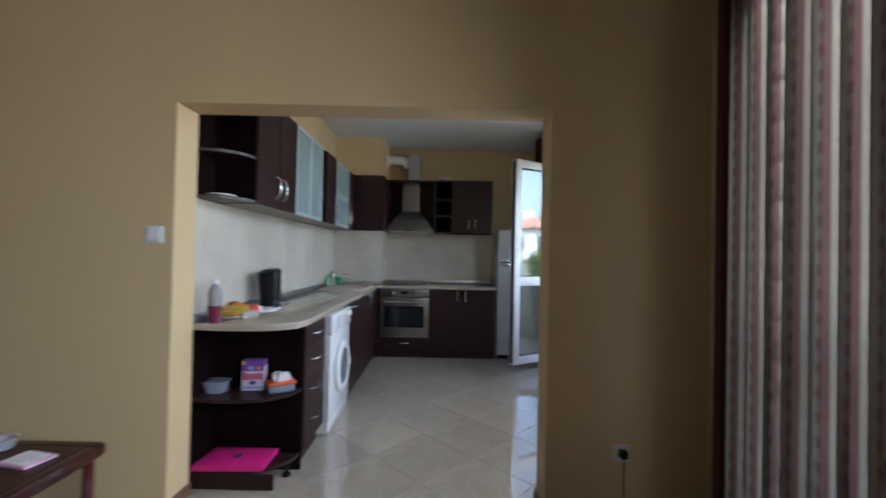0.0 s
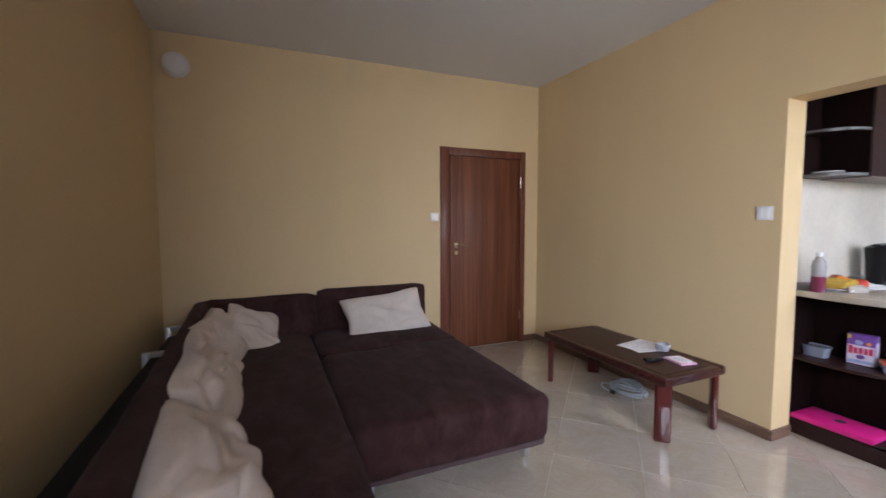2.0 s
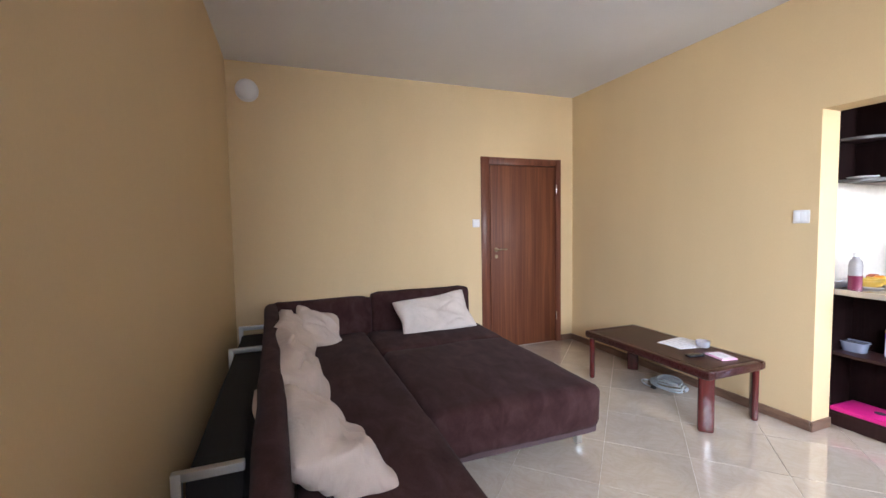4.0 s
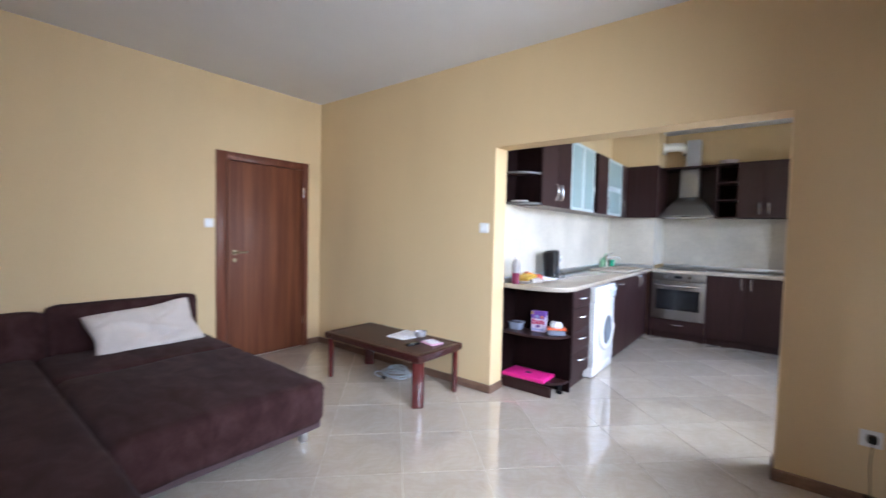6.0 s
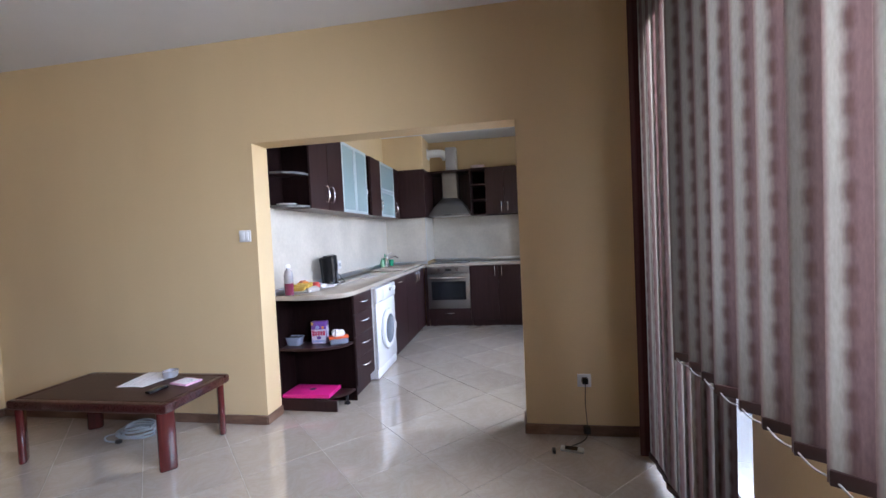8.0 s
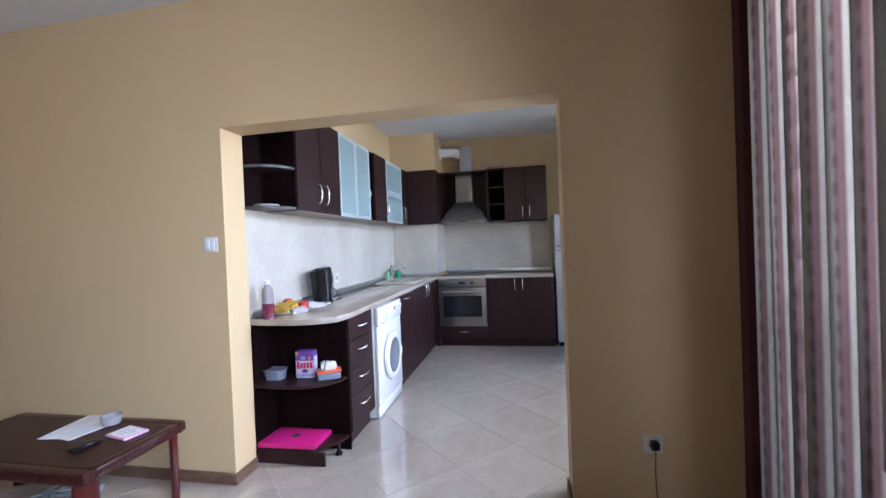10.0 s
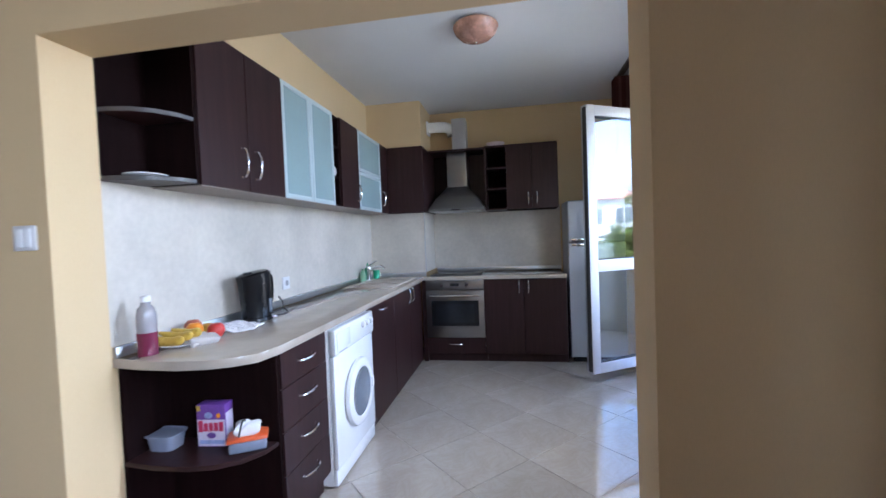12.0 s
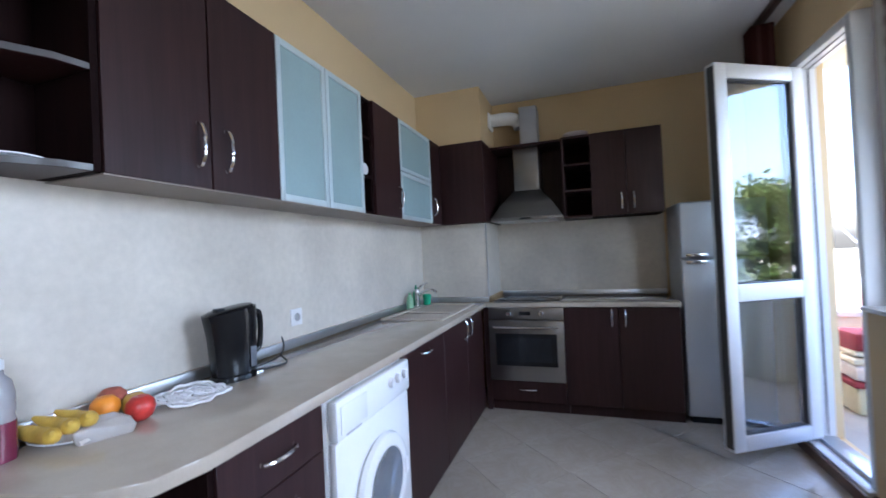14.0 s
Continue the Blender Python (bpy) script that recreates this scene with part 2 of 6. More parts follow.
STEEL = material("stainless_steel", (0.27, 0.262, 0.258), 0.33, 1.0, vary=0.06, size=4, grain=160, bump=0.04, stretch=(0.2, 1, 3))
FROST = material("frosted_glass", (0.26, 0.355, 0.365), 0.38, vary=0.06, size=3, grain=70, bump=0.05, coat=0.25, rough_vary=0.08)
BLACKGLASS = material("oven_black_glass", (0.010, 0.010, 0.011), 0.07, vary=0.1, bump=0, rough_vary=0.03, specular=0.3)
WHITE_ENAMEL = material("white_enamel", (0.80, 0.81, 0.82), 0.22, vary=0.02, size=3, bump=0.02, rough_vary=0.05, coat=0.2)
WHITE_PVC = material("white_pvc", (0.68, 0.68, 0.69), 0.30, vary=0.03, size=3, bump=0.02, rough_vary=0.06)
GREY_RUBBER = material("dark_gasket", (0.05, 0.05, 0.052), 0.6, vary=0.1)
BLACK_PLASTIC = material("black_plastic", (0.010, 0.010, 0.011), 0.13, vary=0.15, size=12, bump=0.02, rough_vary=0.05, specular=0.28)
SILVER = material("silver_lacquer", (0.50, 0.52, 0.55), 0.32, 0.55, vary=0.04, size=2.5, grain=90, bump=0.02, rough_vary=0.06)
SOFA = suede()
SOFA_FRONT = material("sofa_velour", (0.075, 0.042, 0.047), 0.8, vary=0.22, size=7, grain=170, bump=0.3, sheen=0.1, depth=0.003)
def crumpled_linen(name, base):
    """Slept-on cotton: fine weave, soft creases running across one another."""
    m = material(name, base, 0.9, vary=0.08, size=7, grain=260, bump=0.3, sheen=0.12)
    nt = m.node_tree
    p, weave = nt.nodes["Principled BSDF"], [n for n in nt.nodes if n.type == 'BUMP'][0]
    crease = ramp(nt, noise_tex(nt, coords(nt, (4, 6, 4), 0.6), 1.0, 3, 0.5, 1.4), [(0.36, (0, 0, 0)), (0.47, (0.8, 0.8, 0.8)), (0.52, (1, 1, 1)), (0.66, (0.25, 0.25, 0.25))])
    b = nt.nodes.new("ShaderNodeBump")
    b.inputs["Strength"].default_value, b.inputs["Distance"].default_value = 0.32, 0.012
    nt.links.new(crease, b.inputs["Height"])
    nt.links.new(weave.outputs[0], b.inputs["Normal"])
    nt.links.new(b.outputs[0], p.inputs["Normal"])
    return m


LINEN = crumpled_linen("linen_beige", (0.56, 0.465, 0.40))
LINEN_PALE = crumpled_linen("linen_pale", (0.60, 0.53, 0.48))
TABLETOP = wood("table_dark_top", (0.024, 0.0075, 0.0062), (0.050, 0.018, 0.015), (3, 18, 14), 0.34, 0.0)
TABLEEDGE = wood("table_dark_edge", (0.026, 0.0065, 0.0058), (0.058, 0.015, 0.013), (14, 14, 14), 0.26, 0.25)
MAHOGANY = wood("table_mahogany", (0.040, 0.006, 0.006), (0.105, 0.016, 0.014), (14, 14, 1.0), 0.2, 0.5)
PAPER = material("paper_white", (0.78, 0.78, 0.80), 0.8, vary=0.03, bump=0.05)
INK = material("print_grey", (0.36, 0.36, 0.38), 0.8, vary=0.1)
PINKPAPER = material("paper_pink", (0.70, 0.40, 0.55), 0.6, vary=0.1)
PINK = material("pink_plastic", (0.62, 0.018, 0.21), 0.38, vary=0.06, size=8, bump=0.05)
CABLE = material("cable_grey", (0.42, 0.47, 0.50), 0.45, vary=0.15)
CABLEBLACK = material("cable_black", (0.015, 0.015, 0.015), 0.5, vary=0.1)
CHAIN = material("bead_chain", (0.42, 0.40, 0.39), 0.4, vary=0.1)
RAIL = material("blind_rail_brown", (0.05, 0.022, 0.018), 0.45, vary=0.15)
SLAT = slat_cloth()
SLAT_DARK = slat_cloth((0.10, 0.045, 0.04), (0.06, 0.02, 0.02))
GLASS = clear_glass()
PLASTER = material("balcony_render", (0.38, 0.39, 0.37), 0.9, vary=0.10, size=3, grain=80, bump=0.3)
CREAM = material("cream_render", (0.58, 0.50, 0.37), 0.9, vary=0.08, size=3, grain=80, bump=0.3)
COPING = material("coping_white", (0.58, 0.60, 0.59), 0.7, vary=0.08, size=4, bump=0.2)
BALCTILE = material("balcony_tile", (0.36, 0.33, 0.29), 0.5, vary=0.15, size=4, bump=0.15)
REDCLOTH = material("red_cloth", (0.20, 0.02, 0.025), 0.85, vary=0.25, size=8, bump=0.3)
TUBYELLOW = material("tub_pale_yellow", (0.55, 0.50, 0.33), 0.5, vary=0.06)
ROOFRED = material("roof_clay", (0.36, 0.21, 0.17), 0.85, vary=0.25, size=2, grain=9, bump=0.5)
FACADE = material("facade_pale_blue", (0.58, 0.66, 0.72), 0.85, vary=0.08, size=0.6, grain=6)
FACADE2 = material("facade_white", (0.70, 0.70, 0.68), 0.85, vary=0.08, size=0.6, grain=6)
PANE = material("far_window_pane", (0.10, 0.14, 0.17), 0.1, vary=0.2, bump=0)
EARTH = material("ground_earth", (0.16, 0.15, 0.10), 0.95, vary=0.35, size=0.15, grain=2, bump=0.3)
BARK = material("bark", (0.11, 0.08, 0.06), 0.9, vary=0.3, size=5, bump=0.6)
LEAF = leaf_blade()

# ---- building tools ----
def box(x0, x1, y0, y1, z0, z1, r=0.0, seg=2, bm=None):
    """A box between two corners, its edges rounded by r."""
    b = bmesh.new()
    bmesh.ops.create_cube(b, size=1)
    for v in b.verts:
        v.co = Vector((x0 + (v.co.x + 0.5) * (x1 - x0), y0 + (v.co.y + 0.5) * (y1 - y0), z0 + (v.co.z + 0.5) * (z1 - z0)))
    if r:
        bmesh.ops.bevel(b, geom=b.edges[:], offset=r, segments=seg, profile=0.5, affect='EDGES', clamp_overlap=True)
    return joined(bm, b) if bm else b


def joined(*bms):
    """One bmesh out of several."""
    first = bms[0]
    for b in bms[1:]:
        me = bpy.data.meshes.new("tmp")
        b.to_mesh(me)
        b.free()
        first.from_mesh(me)
        bpy.data.meshes.remove(me)
    return first


def moved(b, m):
    bmesh.ops.transform(b, matrix=m, verts=b.verts)
    return b


def prism(poly, z0, z1, r=0.0, seg=2):
    """An upright prism over a plan outline (counter-clockwise)."""
    b = bmesh.new()
    low = [b.verts.new((x, y, z0)) for x, y in poly]
    high = [b.verts.new((x, y, z1)) for x, y in poly]
    b.faces.new(low[::-1])
    b.faces.new(high)
    n = len(poly)
    for i in range(n):
        b.faces.new((low[i], low[(i + 1) % n], high[(i + 1) % n], high[i]))
    if r:
        flat = [e for e in b.edges if abs(e.verts[0].co.z - e.verts[1].co.z) < 1e-6]
        bmesh.ops.bevel(b, geom=flat, offset=r, segments=seg, profile=0.5, affect='EDGES')
    return b


def lathe(profile, n=24, at=(0, 0, 0), axis='z'):
    """A turned body from (radius, height) pairs."""
    b = bmesh.new()
    rings = []
    for r, h in profile:
        if r < 1e-6:
            rings.append([b.verts.new((0, 0, h))])
        else:
            rings.append([b.verts.new((r * math.cos(2 * math.pi * k / n), r * math.sin(2 * math.pi * k / n), h)) for k in range(n)])
    for a, c in zip(rings, rings[1:]):
        for k in range(n):
            quad = [a[k % len(a)], a[(k + 1) % len(a)], c[(k + 1) % len(c)], c[k % len(c)]]
            quad = list(dict.fromkeys(quad))
            if len(quad) > 2:
                b.faces.new(quad)
    if axis == 'x':
        moved(b, Matrix.Rotation(radians(90), 4, 'Y'))
    elif axis == 'y':
        moved(b, Matrix.Rotation(radians(-90), 4, 'X'))
    bmesh.ops.recalc_face_normals(b, faces=b.faces)
    return moved(b, Matrix.Translation(at))


def tube(points, r, n=8, closed=False):
    """A round tube swept along points."""
    pts = [Vector(p) for p in points]
    b = bmesh.new()
    rings, up = [], Vector((0.13, 0.21, 1)).normalized()
    for i, p in enumerate(pts):
        a = pts[i - 1] if i or closed else p
        c = pts[(i + 1) % len(pts)] if i < len(pts) - 1 or closed else p
        t = (c - a).normalized()
        s = t.cross(up)
        s = s.normalized() if s.length > 1e-4 else Vector((1, 0, 0))
        u = s.cross(t)
        rr = r[i] if isinstance(r, (list, tuple)) else r
        rings.append([b.verts.new(p + rr * (math.cos(2 * math.pi * k / n) * s + math.sin(2 * math.pi * k / n) * u)) for k in range(n)])
    loops = list(zip(rings, rings[1:])) + ([(rings[-1], rings[0])] if closed else [])
    for a, c in loops:
        for k in range(n):
            b.faces.new((a[k], a[(k + 1) % n], c[(k + 1) % n], c[k]))
    if not closed:
        b.faces.new(rings[0][::-1])
        b.faces.new(rings[-1])
    bmesh.ops.recalc_face_normals(b, faces=b.faces)
    return b


def curve_points(ctrl, n=8):
    """A smooth line through control points."""
    c = [Vector(p) for p in ctrl]
    c = [c[0] * 2 - c[1], *c, c[-1] * 2 - c[-2]]
    out = []
    for i in range(1, len(c) - 2):
        for k in range(n):
            t = k / n
            out.append(0.5 * ((2 * c[i]) + (c[i + 1] - c[i - 1]) * t + (2 * c[i - 1] - 5 * c[i] + 4 * c[i + 1] - c[i + 2]) * t * t
                              + (3 * c[i] - c[i - 1] - 3 * c[i + 1] + c[i + 2]) * t ** 3))
    out.append(c[-2])
    return out


def origin_of(ob):
    while ob.parent:
        ob = ob.parent
    return ob.location


def mesh_of(name, b, mat, shift=(0, 0, 0), sharp=40):
    me = bpy.data.meshes.new(name)
    bmesh.ops.translate(b, verts=b.verts, vec=-Vector(shift))
    for f in b.faces:
        f.smooth = True
    b.to_mesh(me)
    b.free()
    me.set_sharp_from_angle(angle=radians(sharp))
    me.materials.append(mat)
    return me


def part(name, b, mat, parent, label="", sharp=40):
    """Links a bmesh, given in world places, as one mesh under a thing or a part."""
    ob = new(name, mesh_of(name, b, mat, origin_of(parent), sharp))
    ob.parent = parent
    return tagged(ob, label)


def thing(name, at, label, category, group="", kind=""):
    ob = new(name)
    ob.empty_display_size = 0.05
    ob.location = at
    return tagged(ob, label, category, group, kind)


def single(name, b, mat, label, category, group="", kind="", at=None, sharp=40):
    """A thing that is one mesh."""
    if at is None:
        lo = [min(v.co[k] for v in b.verts) for k in range(3)]
        hi = [max(v.co[k] for v in b.verts) for k in range(3)]
        at = ((lo[0] + hi[0]) / 2, (lo[1] + hi[1]) / 2, lo[2])
    ob = new(name, mesh_of(name, b, mat, at, sharp))
    ob.location = at
    return tagged(ob, label, category, group, kind)


def structure(name, b, mat, label="", category=""):
    ob = new(name, mesh_of(name, b, mat))
    return tagged(ob, label, category, "", "structure")


def bow_handle(at, along, out, length=0.13, r=0.0055, rise=0.028):
    """A bow handle: along and out are unit vectors."""
    a, o, c = Vector(along), Vector(out), Vector(at)
    pts = [c - a * length / 2, c - a * length * 0.47 + o * rise * 0.5, c - a * length * 0.25 + o * rise * 0.92, c + o * rise,
           c + a * length * 0.25 + o * rise * 0.92, c + a * length * 0.47 + o * rise * 0.5, c + a * length / 2]
    rad = [r * 1.25] + [r] * (len(curve_points(pts, 4)) - 2) + [r * 1.25]
    return tube(curve_points(pts, 4), rad, 8)

# ---- the rooms ----
XL, XE, YB, YK, ZC = -2.32, 2.59, -3.45, 3.66, 2.71   # west wall, east wall, south wall, kitchen's far wall, ceiling
PT, OPX, OPZ = 0.18, 1.812, 1.988                      # partition thickness, width and height of its opening
XKL = -0.04                                           # kitchen's west wall

structure("wall_south", box(XL - 0.2, XE + 0.20, YB - 0.2, YB, -0.1, ZC), WALL, "ochre wallpapered wall behind the sofa", "wall")
structure("wall_west", joined(box(XL - 0.2, XL, YB, -1.09, -0.1, ZC), box(XL - 0.2, XL, -0.21, PT, -0.1, ZC), box(XL - 0.2, XL, -1.09, -0.21, 1.975, ZC)),
          WALL, "ochre wallpapered wall with a brown door", "wall")
structure("wall_partition", joined(box(XL, 0, 0, PT, -0.1, ZC), box(OPX, XE, 0, PT, -0.1, ZC), box(0, OPX, 0, PT, OPZ, ZC)),
          WALL, "ochre partition wall with a wide opening into the kitchen", "wall")
structure("wall_kitchen_west", box(XKL - 0.2, XKL, PT, YK, -0.1, ZC), WALL, "ochre kitchen wall above the cupboards", "wall")
structure("wall_kitchen_north", box(XKL - 0.2, XE + 0.20, YK, YK + 0.2, -0.1, ZC), WALL, "ochre kitchen wall behind the oven", "wall")
structure("wall_casing", box(XKL, 0.545, 3.14, YK, 0.95, ZC), WALL, "boxed-in shaft in the kitchen corner", "wall")
DT = 2.385
east = [box(XE, XE + 0.20, YB, YK, DT, ZC), box(XE, XE + 0.20, YB, -3.30, -0.1, DT), box(XE, XE + 0.20, -3.30, -1.03, -0.1, 0.94),
        box(XE, XE + 0.20, -0.38, 0.30, -0.1, DT), box(XE, XE + 0.20, 0.30, 2.25, -0.1, 0.94), box(XE, XE + 0.20, 2.94, YK, -0.1, DT),
        box(XE, XE + 0.20, -1.03, -0.38, -0.1, 0.055), box(XE, XE + 0.20, 2.25, 2.94, -0.1, 0.055)]
structure("wall_east", joined(*east), WALL, "ochre window wall with balcony doors", "wall")
structure("ceiling", joined(box(XL - 0.2, XE + 0.20, YB - 0.2, PT / 2, ZC, ZC + 0.2), box(XL - 0.2, XE + 0.20, PT / 2, YK + 0.2, ZC, ZC + 0.2)),
          CEIL, "plain white painted ceiling", "ceiling")
# hallway beyond the closed door is shut off by a plain wall
structure("wall_hall", box(XL - 0.9, XL - 0.2, -1.3, 0.1, -0.1, 2.2), WALL, "plain wall closing the hallway", "wall")


def skirting(name, x0, x1, y0, y1):
    structure(name, box(x0, x1, y0, y1, 0.0, 0.065, 0.003, 1), SKIRT, "brown skirting board", "baseboard")


skirting("baseboard_partition_west", XL + 0.001, -0.001, -0.016, -0.001)
skirting("baseboard_jamb_west", 0.001, 0.014, -0.016, PT)
skirting("baseboard_partition_east", OPX - 0.014, XE, -0.016, -0.001)
skirting("baseboard_jamb_east", OPX - 0.014, OPX - 0.001, 0.0, PT)
skirting("baseboard_west_a", XL + 0.001, XL + 0.016, -0.16, -0.017)
skirting("baseboard_west_b", XL + 0.001, XL + 0.016, YB + 0.017, -1.145)
skirting("baseboard_south", XL + 0.001, XE - 0.001, YB + 0.001, YB + 0.016)
skirting("baseboard_east_living", XE - 0.016, XE - 0.001, YB + 0.017, -1.03)
skirting("baseboard_kitchen_east", XE - 0.016, XE - 0.001, PT + 0.017, 2.25)
skirting("baseboard_kitchen_south", OPX, XE - 0.017, PT + 0.001, PT + 0.016)
structure("trim_door_sill_kitchen", box(XE - 0.035, XE + 0.03, 2.25, 2.94, 0.0, 0.075, 0.004), WHITE_PVC, "pale plastic balcony door sill", "sill")
structure("trim_sill_face_kitchen", box(XE - 0.052, XE - 0.037, 2.24, 2.96, 0.0, 0.06, 0.003), SKIRT, "brown skirting board below the sill", "baseboard")
structure("trim_window_sill_kitchen", box(XE - 0.03, XE + 0.08, 0.30, 2.248, 0.942, 0.965, 0.004), WHITE_PVC, "white window sill board", "sill")
structure("trim_window_sill_living", box(XE - 0.03, XE + 0.08, -3.30, -1.032, 0.942, 0.965, 0.004), WHITE_PVC, "white window sill board", "sill")


BRONZE = material("satin_bronze", (0.30, 0.23, 0.14), 0.3, 1.0, vary=0.06)


# ---- interior door ----
def room_door():
    d = thing("door_1", (XL, -0.65, 0), "closed reddish-brown walnut veneer door in a wide frame", "door", "", "structure")
    part("door_frame", box(XL - 0.12, XL + 0.014, -1.141, -1.045, 0, 2.022, 0.003), DOORFRAME, d)
    part("door_frame", box(XL - 0.12, XL + 0.014, -0.225, -0.163, 0, 2.022, 0.003), DOORFRAME, d)
    part("door_frame", box(XL - 0.12, XL + 0.012, -1.043, -0.227, 1.945, 2.020, 0.003), DOORFRAME, d)
    part("door_stop", box(XL - 0.05, XL - 0.02, -1.044, -1.025, 0, 1.944), GREY_RUBBER, d)
    leaf = part("door_leaf", box(XL - 0.045, XL - 0.004, -1.028, -0.228, 0.006, 1.942, 0.004), DOORWOOD, d)
    part("handle_rose", lathe([(0, 0), (0.024, 0), (0.022, 0.007), (0, 0.008)], 20, (XL - 0.004, -0.965, 1.06), 'x'), BRONZE, leaf, "round bronze handle rose")
    part("keyhole_rose", lathe([(0, 0), (0.020, 0), (0.018, 0.006), (0, 0.007)], 20, (XL - 0.004, -0.965, 0.985), 'x'), BRONZE, leaf)
    lever = tube(curve_points([(XL - 0.002, -0.965, 1.06), (XL + 0.045, -0.965, 1.06), (XL + 0.05, -0.93, 1.062), (XL + 0.05, -0.865, 1.062)], 6), 0.0075, 10)
    part("handle", lever, BRONZE, leaf, "bronze lever handle")
    for z in (0.3, 1.7):
        part("hinge", lathe([(0, z - 0.05), (0.008, z - 0.05), (0.008, z + 0.05), (0, z + 0.05)], 10, (XL + 0.016, -0.226, 0)), CHROME, leaf)


room_door()


# ---- windows and balcony doors ----
def sash(parent, y0, y1, z0, z1, x0, x1, bars=(), w=0.062):
    part("window_frame", joined(box(x0, x1, y0, y0 + w, z0, z1, 0.004), box(x0, x1, y1 - w, y1, z0, z1, 0.004)), WHITE_PVC, parent)
    part("window_frame", joined(box(x0, x1, y0 + w, y1 - w, z0, z0 + w, 0.004), box(x0, x1, y0 + w, y1 - w, z1 - w, z1, 0.004)), WHITE_PVC, parent)
    cuts = [z0 + w, *[c for z in bars for c in (z - w / 2, z + w / 2)], z1 - w]
    for z in bars:
        part("window_bar", box(x0, x1, y0 + w, y1 - w, z - w / 2, z + w / 2, 0.004), WHITE_PVC, parent)
    for a, c in zip(cuts[::2], cuts[1::2]):
        ob = part("pane", box((x0 + x1) / 2 - 0.003, (x0 + x1) / 2 + 0.003, y0 + w, y1 - w, a, c), GLASS, parent)
        ob.visible_shadow = False


def window(name, y0, y1, z0, z1, split, bars=()):
    w = thing(name, (XE + 0.1, (y0 + y1) / 2, z0), "white plastic framed window", "window", "", "structure")
    n = split
    for k in range(n):
        sash(w, y0 + (y1 - y0) * k / n, y0 + (y1 - y0) * (k + 1) / n, z0, z1, XE + 0.09, XE + 0.15, bars)


window("window_1", -3.30, -1.035, 0.966, DT, 2)
window("window_2", 0.30, 2.245, 0.966, DT, 2)
window("door_2", -1.025, -0.38, 0.056, DT, 1, (1.02,))


def balcony_door():
    d = thing("door_3", (XE + 0.05, 2.87, 0.055), "open white plastic balcony door with two panes", "door", "", "structure")
    part("door_frame", box(XE + 0.004, XE + 0.13, 2.252, 2.300, 0.056, DT, 0.004), WHITE_PVC, d)
    part("door_frame", box(XE + 0.004, XE + 0.13, 2.868, 2.938, 0.056, DT, 0.004), WHITE_PVC, d)
    part("door_frame", box(XE + 0.004, XE + 0.13, 2.301, 2.867, DT - 0.05, DT, 0.004), WHITE_PVC, d)
    part("threshold", box(XE + 0.031, XE + 0.13, 2.301, 2.867, 0.056, 0.095, 0.004), ALU, d, "metal door threshold")
    for x in (XE + 0.040, XE + 0.085):
        part("frame_gasket", box(x, x + 0.007, 2.8640, 2.8678, 0.10, DT - 0.055), GREY_RUBBER, d)
        part("frame_gasket", box(x, x + 0.007, 2.3002, 2.3040, 0.10, DT - 0.055), GREY_RUBBER, d)
        part("frame_gasket", box(x, x + 0.007, 2.3045, 2.8635, DT - 0.0540, DT - 0.0502), GREY_RUBBER, d)
    hx, hy, L = 2.615, 2.845, 0.645
    turn = Matrix.Translation((hx, hy, 0)) @ Matrix.Rotation(math.atan2(2.505 - hy, 2.06 - hx), 4, 'Z')

    def leaf_piece(x0, x1, z0, z1, t0=-0.035, t1=0.035, r=0.005):
        return moved(box(x0, x1, t0, t1, z0, z1, r), turn)
    z0, z1, w, zm = 0.095, 2.335, 0.085, 1.0
    leaf = part("door_leaf", joined(leaf_piece(0, w, z0, z1), leaf_piece(L - w, L, z0, z1), leaf_piece(w, L - w, z0, z0 + w), leaf_piece(w, L - w, z1 - w, z1),
                                    leaf_piece(w, L - w, zm - 0.05, zm + 0.05)), WHITE_PVC, d)
    for a, c in ((z0 + w, zm - 0.05), (zm + 0.05, z1 - w)):
        p = part("pane", leaf_piece(w - 0.005, L - w + 0.005, a - 0.005, c + 0.005, -0.012, 0.012, 0), GLASS, leaf, "clear double glazing")
        p.visible_shadow = False
        bead = joined(leaf_piece(w, w + 0.008, a, c, -0.022, 0.022, 0), leaf_piece(L - w - 0.008, L - w, a, c, -0.022, 0.022, 0),
                      leaf_piece(w + 0.008, L - w - 0.008, a, a + 0.008, -0.022, 0.022, 0), leaf_piece(w + 0.008, L - w - 0.008, c - 0.008, c, -0.022, 0.022, 0))
        part("gasket", bead, GREY_RUBBER, leaf)
    part("edge_gasket", leaf_piece(L + 0.0005, L + 0.006, z0 + 0.02, z1 - 0.02, -0.012, 0.030, 0), GREY_RUBBER, leaf)
    part("lock_strip", leaf_piece(L + 0.0005, L + 0.004, z0 + 0.02, z1 - 0.02, -0.030, -0.016, 0), ALU, leaf)
    for z in (0.3, 2.1):
        part("hinge", lathe([(0, z - 0.05), (0.011, z - 0.05), (0.011, z + 0.05), (0, z + 0.05)], 10, (hx + 0.012, hy + 0.03, 0)), WHITE_PVC, leaf)


balcony_door()

# ---- kitchen ----
FX = 0.50      # front of the west base units
FY = 3.10      # front of the north base units
TOP = 0.885    # worktop


